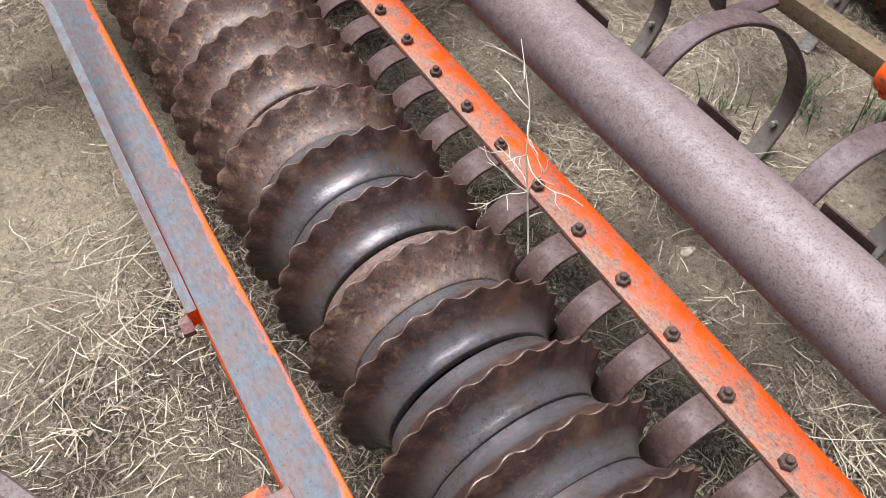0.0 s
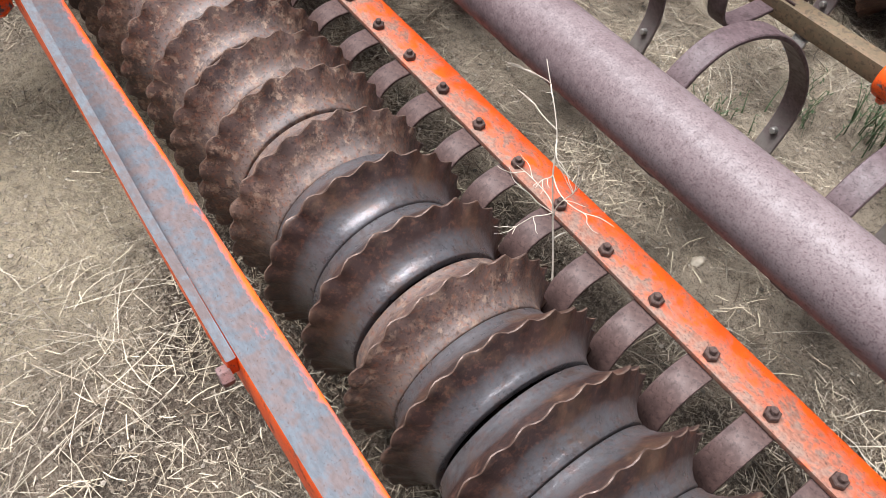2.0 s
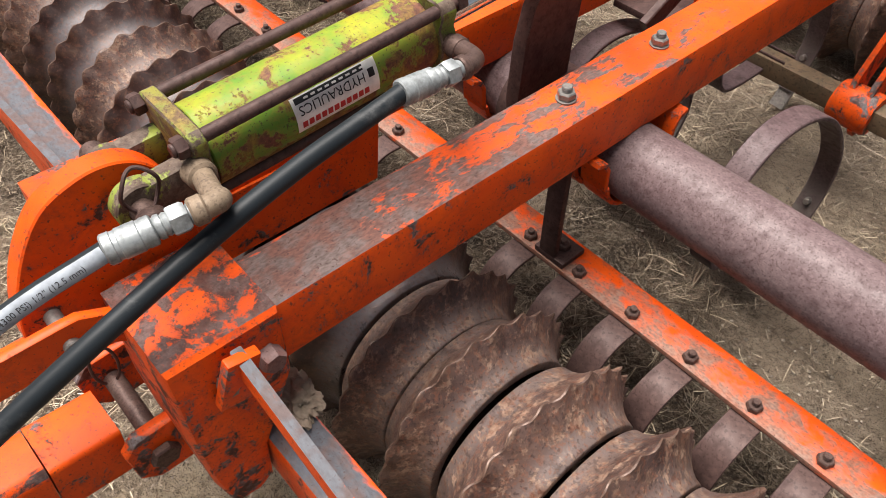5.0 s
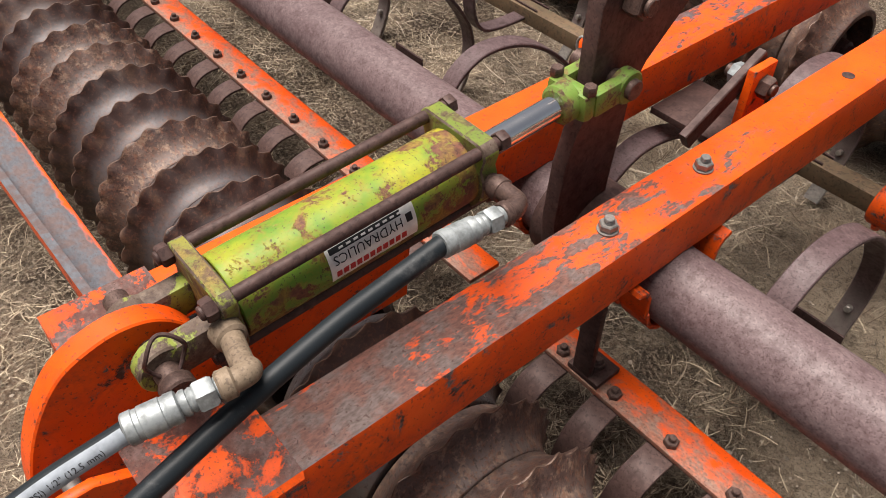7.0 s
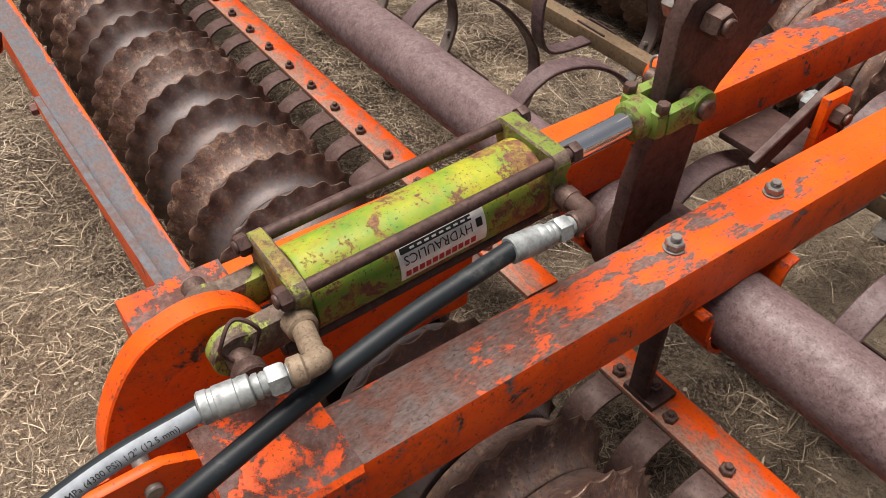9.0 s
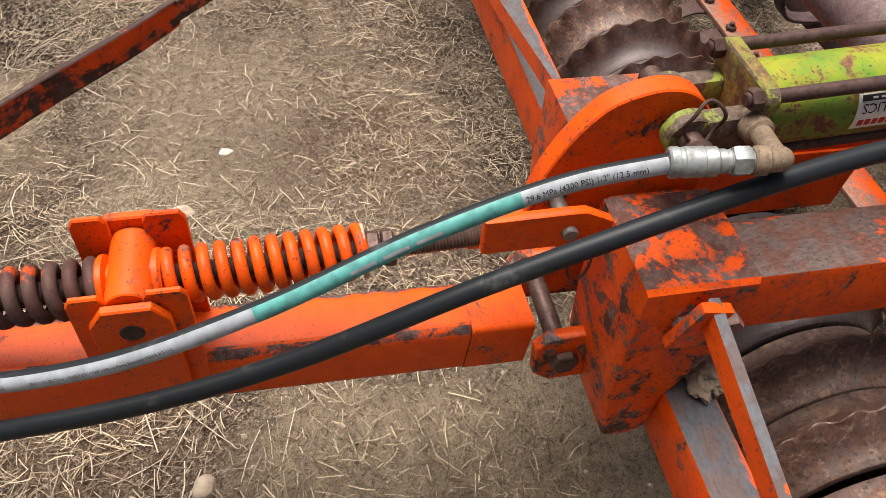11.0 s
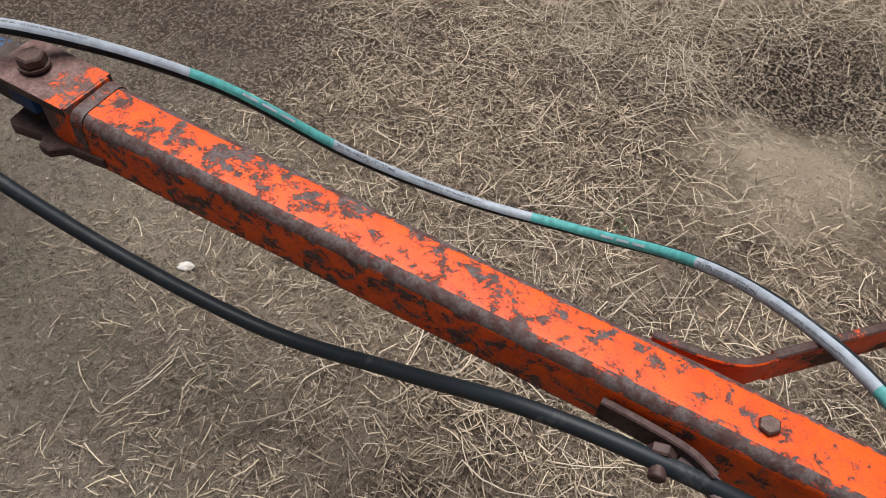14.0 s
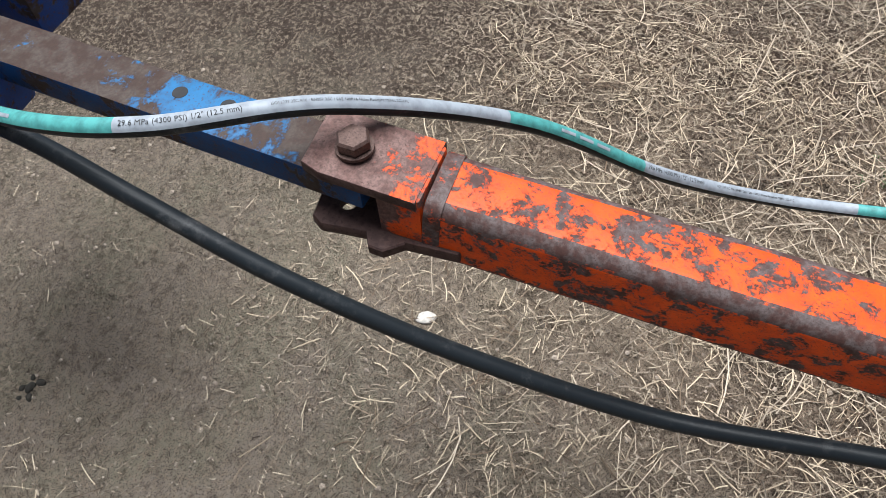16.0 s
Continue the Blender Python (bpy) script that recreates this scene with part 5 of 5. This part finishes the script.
# ---- braces ----
root = thing("brace_bar", (-2.2, -1.4, 0), "orange flat brace from the tongue to the frame, rubbed to rust", "brace")
bm = bmesh.new()
sweep(bm, smooth_path([(-1.752, -1.792, 0.409), (-1.90, -1.653, 0.402), (-2.051, -1.514, 0.397), (-2.175, -1.405, 0.396), (-2.30, -1.288, 0.395), (-2.345, -1.249, 0.395), (-2.40, -1.206, 0.394), (-2.48, -1.145, 0.392), (-3.13, -0.600, 0.365)], 5), strip(0.013, 0.054, 0.002), (0, 0, 1))
top_faces(bm, 1, 0.7)
part("bar", bm, [M_BRACE, M_EDGE], root)
bm = bmesh.new()
sweep(bm, smooth_path([(-1.697, -1.935, 0.422), (-1.702, -1.88, 0.418), (-1.712, -1.842, 0.414), (-1.728, -1.814, 0.411), (-1.753, -1.791, 0.409)], 5), strip(0.012, 0.052, 0.002), (0, 0, 1))
top_faces(bm, 1, 0.7)
part("end_flange", bm, [M_BRACE, M_EDGE], root, "brace end bent flat against the tongue")
for y in (-1.915, -1.868):
    bm = bmesh.new()
    hexa(bm, (-1.703, y, 0.420), (-1.716, y, 0.420), 0.013, 0.3)
    part("bolt", bm, M_BOLT, root)
root = thing("brace_bar", (-1.0, -1.3, 0), "bent rust-brown brace bar bolted beside the tongue", "brace")
bm = bmesh.new()
path = smooth_path([(-1.566, -1.850, 0.428), (-1.55, -1.805, 0.424), (-1.50, -1.738, 0.421), (-1.437, -1.663, 0.419), (-1.36, -1.577, 0.415), (-1.287, -1.503, 0.408), (-1.0, -1.26, 0.365), (-0.60, -0.965, 0.320), (-0.36, -0.825, 0.304), (-0.29, -0.785, 0.302), (-0.225, -0.72, 0.306)], 6)
sweep(bm, path, strip(0.024, 0.014, 0.003), (0, 0, 1))
part("bar", bm, M_ROUND, root)
bm = bmesh.new()
sweep(bm, smooth_path([(-1.571, -1.955, 0.440), (-1.570, -1.90, 0.437), (-1.567, -1.845, 0.431), (-1.556, -1.812, 0.426)], 4), strip(0.011, 0.036, 0.002), (0, 0, 1))
part("end_flange", bm, M_RUST, root)
bm = bmesh.new()
rod(bm, (-1.575, -1.874, 0.432), (-1.524, -1.866, 0.430), 0.0105, 16)
hexa(bm, (-1.562, -1.872, 0.4315), (-1.548, -1.870, 0.431), 0.018, 0.2)
part("bolt", bm, M_RUST, root)

# ---- lift arm on the pipe ----
root = thing("lift_arm", (-1.665, 0.1, 0), "rust-brown lift arm plates bolted together on the pipe", "lift arm")
bm = bmesh.new()
plate(bm, [(0.000, 0.40), (-0.012, 0.50), (-0.006, 0.60), (0.006, 0.652), (0.022, 0.685), (0.022, 0.74), (0.022, 0.84), (0.035, 0.868), (0.060, 0.877), (0.092, 0.862), (0.105, 0.80), (0.116, 0.71), (0.114, 0.64), (0.104, 0.56), (0.096, 0.40)], "x", -1.682, -1.657, 0.003)
part("arm_plate", bm, M_RUST, root)
bm = bmesh.new()
plate(bm, [(0.045, 0.868), (0.075, 0.872), (0.262, 0.826), (0.277, 0.812), (0.268, 0.785), (0.175, 0.695), (0.138, 0.63), (0.112, 0.60), (0.095, 0.72)], "x", -1.700, -1.683, 0.003, [(0.252, 0.806, 0.011)])
part("link_plate", bm, M_RUST, root)
bm = bmesh.new()
hexa(bm, (-1.656, 0.075, 0.835), (-1.630, 0.075, 0.835), 0.0215, 0.3)
rod(bm, (-1.630, 0.075, 0.835), (-1.622, 0.075, 0.835), 0.012, 16)
part("bolt", bm, M_BOLT, root)
bm = bmesh.new()
hexa(bm, (-1.702, 0.075, 0.835), (-1.722, 0.075, 0.835), 0.021, 0.1)
part("nut", bm, M_DULL, root)
bm = bmesh.new()
lathe(bm, (-1.735, PIPE_Y, PIPE_Z), (-1.61, PIPE_Y, PIPE_Z), [(0, 0.070), (0.05, 0.080), (0.95, 0.080), (1, 0.070)], 40)
part("collar", bm, M_RUST, root)
bm = bmesh.new()
box(bm, (-1.725, 0.09, 0.868), (-1.690, 0.20, 0.886), 0.004)
box(bm, (-1.72, 0.075, 0.872), (-1.70, 0.10, 0.900), 0.004)
part("top_block", bm, M_RUST, root)
# stop link behind it
root = thing("stop_link", (-1.65, 0.42, 0), "rust-brown stop link with an orange tab and bolt between the beams", "link")
bm = bmesh.new()
box(bm, (-1.776, 0.36, 0.478), (-1.592, 0.50, 0.492), 0.002)
part("base_plate", bm, M_RUST, root)
bm = bmesh.new()
sweep(bm, [Vector((-1.664, 0.305, 0.505)), Vector((-1.658, 0.475, 0.606))], strip(0.016, 0.036, 0.002), (0, 0, 1))
part("link", bm, M_RUST, root)
bm = bmesh.new()
box(bm, (-1.648, 0.415, 0.49), (-1.632, 0.480, 0.608), 0.003)
part("tab", bm, M_PAINT, root)
bm = bmesh.new()
hexa(bm, (-1.634, 0.448, 0.572), (-1.612, 0.448, 0.572), 0.020, 0.2)
rod(bm, (-1.70, 0.448, 0.572), (-1.606, 0.448, 0.572), 0.011, 16)
part("bolt", bm, M_BOLT, root)
bm = bmesh.new()
hexa(bm, (-1.672, 0.448, 0.572), (-1.690, 0.448, 0.572), 0.020, 0.2)
part("nut", bm, M_ZINC, root)

# ---- spring tines ----
TINE = [(0.425, 0.170), (0.30, 0.168), (0.235, 0.185), (0.205, 0.245), (0.205, 0.335), (0.24, 0.402), (0.310, 0.440), (0.405, 0.430), (0.500, 0.380), (0.585, 0.297), (0.643, 0.205), (0.655, 0.120), (0.630, 0.048), (0.605, 0.005)]


def build_tine():
    root = thing("spring_tine", (0, 0.45, 0), "rust-mauve curved spring steel tine with a bare point", "cultivator tine", "spring tines")
    bm = bmesh.new()
    sweep(bm, smooth_path([(0, y, z) for y, z in TINE], 7), strip(0.046, 0.0095, 0.002), (0, 0, 1))
    part("shank", bm, M_TINE, root)
    bm = bmesh.new()
    sweep(bm, smooth_path([(0, 0.6625, 0.118), (0, 0.639, 0.047), (0, 0.613, 0.0), (0, 0.585, -0.04)], 4), strip(0.040, 0.0085, 0.002), (0, 1, 0.3))
    pt_ = part("point", bm, M_POINT, root, "earth-worn steel point")
    bm = bmesh.new()
    rod(bm, (0, 0.628, 0.088), (0, 0.668, 0.078), 0.0075, 12)
    part("bolt", bm, M_POINT, pt_)
    bm = bmesh.new()
    box(bm, (-0.055, 0.395, 0.176), (0.060, 0.400, 0.205), 0.0015)
    box(bm, (-0.055, 0.395, 0.1745), (0.060, 0.445, 0.180), 0.0015)
    box(bm, (-0.055, 0.440, 0.1745), (0.060, 0.445, 0.200), 0.0015)
    part("clamp", bm, M_RUST, root)
    bm = bmesh.new()
    hexa(bm, (0.035, 0.42, 0.180), (0.035, 0.42, 0.192), 0.010)
    part("bolt", bm, M_BOLT, root)
    return root


tine = build_tine()
row_1 = [-0.262, -0.582, -0.985, -1.388, -1.750, -2.17, -2.60, -2.99, -3.38]
row_2 = [-0.355 - 0.4355 * k for k in range(8)]
tine.matrix_basis = pose(row_1[0], 0.45, 0)
for k, x in enumerate(row_1[1:]):
    copy_thing(tine, pose(x, 0.45, 0, 0, 0, RNG.uniform(-3, 3)))
for x in row_2:
    copy_thing(tine, pose(x, 0.45 + 0.40, 0.045, 0, 0, RNG.uniform(-3, 3)))
for name, y, z, w, mat, lbl in (("toolbar", 0.362, 0.146, 0.05, M_RUST, "rust-brown square tine toolbar under the pipe"), ("toolbar", 0.81, 0.222, 0.046, M_BAR, "greenish brown square steel tine toolbar")):
    bm = bmesh.new()
    box(bm, (-3.8, y - w / 2, z - w / 2), (0.103, y + w / 2, z + w / 2), 0.004)
    single(name, bm, mat, lbl, "toolbar")
# orange hangers of the rear toolbar
for x in (-1.43, -2.25, -0.45):
    root = thing("toolbar_hanger", (x, 0.85, 0), "orange hanger plates with an eye round the rear toolbar", "hanger")
    for dx in (-0.020, 0.020):
        bm = bmesh.new()
        plate(bm, [(0.775, 0.19)] + arc(0.81, 0.205, 0.042, 200, 330, 6) + [(0.872, 0.26), (1.02, 0.46), (1.02, 0.52), (0.97, 0.52), (0.80, 0.29)], "x", x + dx - 0.006, x + dx + 0.006, 0.002)
        part("plate", bm, M_WORN, root)
    bm = bmesh.new()
    lathe(bm, (x - 0.045, 0.81, 0.222), (x + 0.045, 0.81, 0.222), [(0, 0.043), (0.08, 0.047), (0.92, 0.047), (1, 0.043)], 24)
    part("eye", bm, M_WORN, root)
for x0, x1 in ((-3.9, -1.866), (-1.502, 0.102)):
    bm = bmesh.new()
    box(bm, (x0, 0.98, 0.50), (x1, 1.05, 0.57), 0.006)
    single("cross_beam", bm, M_WORN, "worn orange cross beam over the rear tines", "frame beam")

# ---- tractor drawbar and hitch ----
root = thing("tractor_drawbar", (-1.59, -3.1, 0), "worn blue flat tractor drawbar with bolt holes", "tractor drawbar")
bm = bmesh.new()
m = Matrix.Translation((-1.582, -2.80, 0)) @ Euler((0, 0, radians(-3.6))).to_matrix().to_4x4()
box(bm, (-0.034, -1.0, 0.520), (0.034, 0.0, 0.5605), 0.004, m)
top_faces(bm, 1, 0.9)
part("bar", bm, [M_BLUED, M_BLUEW], root)
# flat black discs stand in for the dark inside of the bolt holes
for hy_ in (-3.059, -2.994):
    bm = bmesh.new()
    rod(bm, (-1.606, hy_, 0.556), (-1.606, hy_, 0.5609), 0.0095, 20, 0.0002)
    part("hole", bm, M_INK, root)
root = thing("tractor_hitch_frame", (-1.5, -3.5, 0), "blue tractor hitch frame plates with chipped paint", "tractor part")
bm = bmesh.new()
box(bm, (-0.11, -0.06, -0.012), (0.10, 0.22, 0.012), 0.004, Matrix.Translation((-1.47, -3.56, 0.615)) @ Euler((0, radians(-4), radians(28))).to_matrix().to_4x4())
part("top_plate", bm, M_BLUE, root)
# black disc in place of the plate's open, dark hole
bm = bmesh.new()
rod(bm, (-1.455, -3.46, 0.612), (-1.455, -3.46, 0.630), 0.016, 20, 0.001)
part("hole", bm, M_INK, root)
bm = bmesh.new()
box(bm, (-1.62, -3.54, 0.455), (-1.46, -3.335, 0.515), 0.008)
part("lower_block", bm, M_BLUE, root)
bm = bmesh.new()
rod(bm, (-1.455, -3.36, 0.37), (-1.42, -3.41, 0.50), 0.040, 24, 0.004)
part("boss", bm, M_BLUE, root)
bm = bmesh.new()
box(bm, (-1.80, -3.54, 0.50), (-1.68, -3.34, 0.60), 0.010)
part("side_block", bm, M_BLUE, root)
bm = bmesh.new()
box(bm, (-1.395, -3.42, 0.41), (-1.375, -3.29, 0.56), 0.004)
part("stay", bm, M_RUST, root)

# ---- loose things on the ground ----
M_CLAY = plain("dried_clay", (0.30, 0.235, 0.175), 0.95, 0, 0.3, 50)
M_CHALK = plain("chalky_stone", (0.55, 0.52, 0.47), 0.95, 0, 0.25, 90)


def stone(x, y, r, flat, mat, label, seed, cat="stone", name="stone"):
    bm = bmesh.new()
    bmesh.ops.create_icosphere(bm, subdivisions=3, radius=1)
    for v in bm.verts:
        k = 1 + 0.22 * noise.noise(v.co * 1.3 + Vector((seed, 0, 0))) + 0.06 * noise.noise(v.co * 5 + Vector((seed, 2, 0)))
        v.co = Vector((v.co.x * r * k, v.co.y * r * k * 0.75, v.co.z * r * k * flat))
    bmesh.ops.transform(bm, matrix=Matrix.Translation((x, y, ground_height(x, y) + r * flat * 0.3)) @ Euler((0.1, 0.1, seed)).to_matrix().to_4x4(), verts=bm.verts)
    return single(name, bm, mat, label, cat, angle=60)


stone(-0.205, 0.808, 0.055, 0.35, M_STONE, "flat pale tan stone lying on the soil", 1.0)
stone(-0.068, 0.700, 0.05, 0.3, M_STONE, "flat pale tan stone lying beside the tines", 9.0)
stone(-0.455, 0.319, 0.016, 0.5, M_STONE, "small pale pebble on the soil", 11.0)
stone(-2.49, -1.17, 0.017, 0.35, M_CHALK, "small whitish flat stone on the soil", 2.0)
stone(-1.646, -1.21, 0.024, 0.7, M_STONE, "round pale pebble half bedded in the soil", 3.0)
stone(-2.30, -1.26, 0.026, 0.4, M_STONE, "small flat grey stone on the soil", 4.0)
stone(-1.71, -2.83, 0.018, 0.4, M_CHALK, "chalky white lump crumbled on the soil", 5.0)
for k, (dx, dy, r) in enumerate(((0, 0, 0.011), (0.016, 0.010, 0.008), (-0.014, 0.012, 0.009), (0.004, -0.019, 0.007), (-0.018, -0.010, 0.006), (0.022, -0.012, 0.006))):
    stone(-1.355 + dx, -3.43 + dy, r, 0.5, M_OIL, "dark crumb of a dropping on bare soil", 6.0 + k, "dropping", "dropping")
stone(-1.10, 0.56, 0.018, 0.6, M_STONE, "small pale pebble on the soil", 7.0)


# dried clay fallen on the front bar at the post
def clay_lump():
    bm = bmesh.new()
    bmesh.ops.create_icosphere(bm, subdivisions=5, radius=1)
    for v in bm.verts:
        k = 1 + 0.55 * noise.noise(v.co * 1.7 + Vector((4, 1, 2))) + 0.30 * noise.noise(v.co * 4.5) + 0.14 * noise.noise(v.co * 11)
        v.co = Vector((-1.518 + v.co.x * 0.042 * k, -0.532 + v.co.y * 0.026 * k, 0.380 + v.co.z * 0.017 * k))
    single("clay_lump", bm, M_CLAY, "lump of dried tan clay lying on the front bar", "clay lump", angle=60)


clay_lump()


def pebbles(count, area, seed):
    rng = random.Random(seed)
    verts, faces = [], []
    for _ in range(count):
        x, y = rng.uniform(area[0], area[1]), rng.uniform(area[2], area[3])
        r = 0.0013 * (1 + 3.6 * rng.random() ** 9)
        z = ground_height(x, y) + r * 0.3
        b = len(verts)
        for dx, dy, dz in ((1, 0, 0), (0.3, 0.9, 0.1), (-0.8, 0.5, 0), (-0.7, -0.7, 0.1), (0.4, -0.9, 0), (0.1, 0, 0.8)):
            verts.append((x + r * dx * rng.uniform(0.7, 1.2), y + r * dy * rng.uniform(0.7, 1.2), z + r * dz))
        faces += [(b + k, b + (k + 1) % 5, b + 5) for k in range(5)]
    me = bpy.data.meshes.new("gravel")
    me.from_pydata(verts, [], faces)
    me.materials.append(straw_mat("grit", (0.17, 0.138, 0.11), (0.36, 0.30, 0.24)))
    tagged(new("gravel", me), "fine grit and pebbles scattered over the soil", "gravel", kind="stuff")


AREA = (-4.2, 0.9, -4.3, 2.2)
pebbles(60000, (-3.6, 0.6, -3.9, 1.6), 3)
straw("straw", 5500, AREA, 0.125, 0.0019, M_STALK, 1, 0.026, 1.7, 0.35, label="long pale dry straw stalks scattered on the ground")
straw("straw", 58000, AREA, 0.050, 0.0017, M_STRAW, 4, 0.018, 3.2, 0.14, label="pale dry straw stalks matted on the ground")
straw("straw_litter", 115000, AREA, 0.024, 0.0016, M_STRAWD, 2, 0.008, 2.4, 0.08, label="short weathered straw litter on the soil", seg=1)
straw("chaff", 110000, (-3.6, 0.6, -3.9, 1.6), 0.010, 0.0016, M_CHAFF, 21, 0.004, 1.1, 0.0, label="fine brown chaff and crumbs on the soil", seg=1, even=True)
straw("straw", 1100, (-1.15, 0.5, -1.7, -0.58), 0.17, 0.0013, M_STALK, 9, 0.03, 1.9, 0.2, label="long thin tangled dry stalks on the soil")
straw("straw", 1200, (-1.3, 0.3, 0.05, 1.3), 0.15, 0.0013, M_STALK, 11, 0.03, 1.9, 0.3, label="long thin dry stalks lying behind the roller")
straw("straw", 1100, (-3.6, -2.75, -2.6, -1.45), 0.22, 0.0016, M_STALK, 15, 0.05, 1.4, 0.1, label="heap of long dry grass stalks round a dark hollow", tilt=0.30)


# dry weed caught by the scraper bar
def dry_weed():
    rng = random.Random(12)
    root = thing("dry_weed", (-0.465, -0.06, 0.0), "bleached dry weed stem caught against the scraper bar", "dead plant")
    base = Vector((-0.468, -0.075, 0.06))
    stem = smooth_path([base, (-0.505, -0.055, 0.16), (-0.545, -0.040, 0.255), (-0.575, -0.030, 0.33), (-0.60, -0.015, 0.40), (-0.672, 0.01, 0.475)], 6)
    bm = bmesh.new()
    sweep(bm, stem, circle(0.0022, 6), taper=lambda t: 1 - 0.65 * t)
    part("stem", bm, M_TWIG, root)

    def twig(p, d, ln, r, depth):
        pts = [p]
        for j in range(5):
            d = (d + Vector((rng.uniform(-0.4, 0.4), rng.uniform(-0.3, 0.3), rng.uniform(-0.30, 0.26)))).normalized()
            pts.append(pts[-1] + d * ln / 5)
        bm = bmesh.new()
        sweep(bm, smooth_path(pts, 3), circle(r, 5), taper=lambda t: 1 - 0.6 * t)
        part("twig", bm, M_TWIG, root)
        if depth:
            for _ in range(rng.randint(1, 3)):
                q = pts[rng.randint(2, 4)]
                twig(q, (d + Vector((rng.uniform(-1, 1), rng.uniform(-0.7, 0.5), rng.uniform(-0.4, 0.7)))).normalized(), ln * rng.uniform(0.35, 0.6), r * 0.7, depth - 1)

    for k in range(11):
        i = rng.randint(9, len(stem) - 2)
        way = Vector((rng.uniform(-1, 1), rng.uniform(-0.9, 0.6), rng.uniform(-0.3, 0.9))).normalized()
        twig(stem[i], way, rng.uniform(0.05, 0.15), 0.0012, 1)


dry_weed()


def weed_tuft(x, y, h, n, seed):
    rng = random.Random(seed)
    bm = bmesh.new()
    for _ in range(n):
        a, ln = rng.uniform(0, 6.28), h * rng.uniform(0.5, 1.1)
        p = Vector((x + rng.gauss(0, 0.03), y + rng.gauss(0, 0.03), 0))
        p.z = ground_height(p.x, p.y) - 0.003
        lean = rng.uniform(0.1, 0.6)
        pts = [p + Vector((math.cos(a) * lean * ln * t * t, math.sin(a) * lean * ln * t * t, ln * t)) for t in (0, 0.35, 0.7, 1.0)]
        sweep(bm, pts, [(-0.0022, 0), (0.0022, 0), (0, 0.0009)], (math.cos(a), math.sin(a), 0.01), taper=lambda t: 1 - 0.75 * t)
        for q in pts[1:]:
            b = Vector((math.cos(a + 1.6), math.sin(a + 1.6), 0.3)) * 0.012 * rng.choice((-1, 1))
            sweep(bm, [q, q + b], [(-0.002, 0), (0.002, 0), (0, 0.0008)], (0, 0, 1), taper=lambda t: 1 - 0.8 * t)
    single("weed_tuft", bm, M_WEED, "small grey-green weed tuft growing in the dry soil", "weed", kind="stuff")


for k, (x, y, h, n) in enumerate(((-0.62, 0.80, 0.10, 26), (-0.50, 0.92, 0.12, 34), (-0.72, 0.66, 0.06, 14), (-0.42, 1.02, 0.09, 22), (-2.3, -2.1, 0.03, 8))):
    weed_tuft(x, y, h, n, 30 + k)
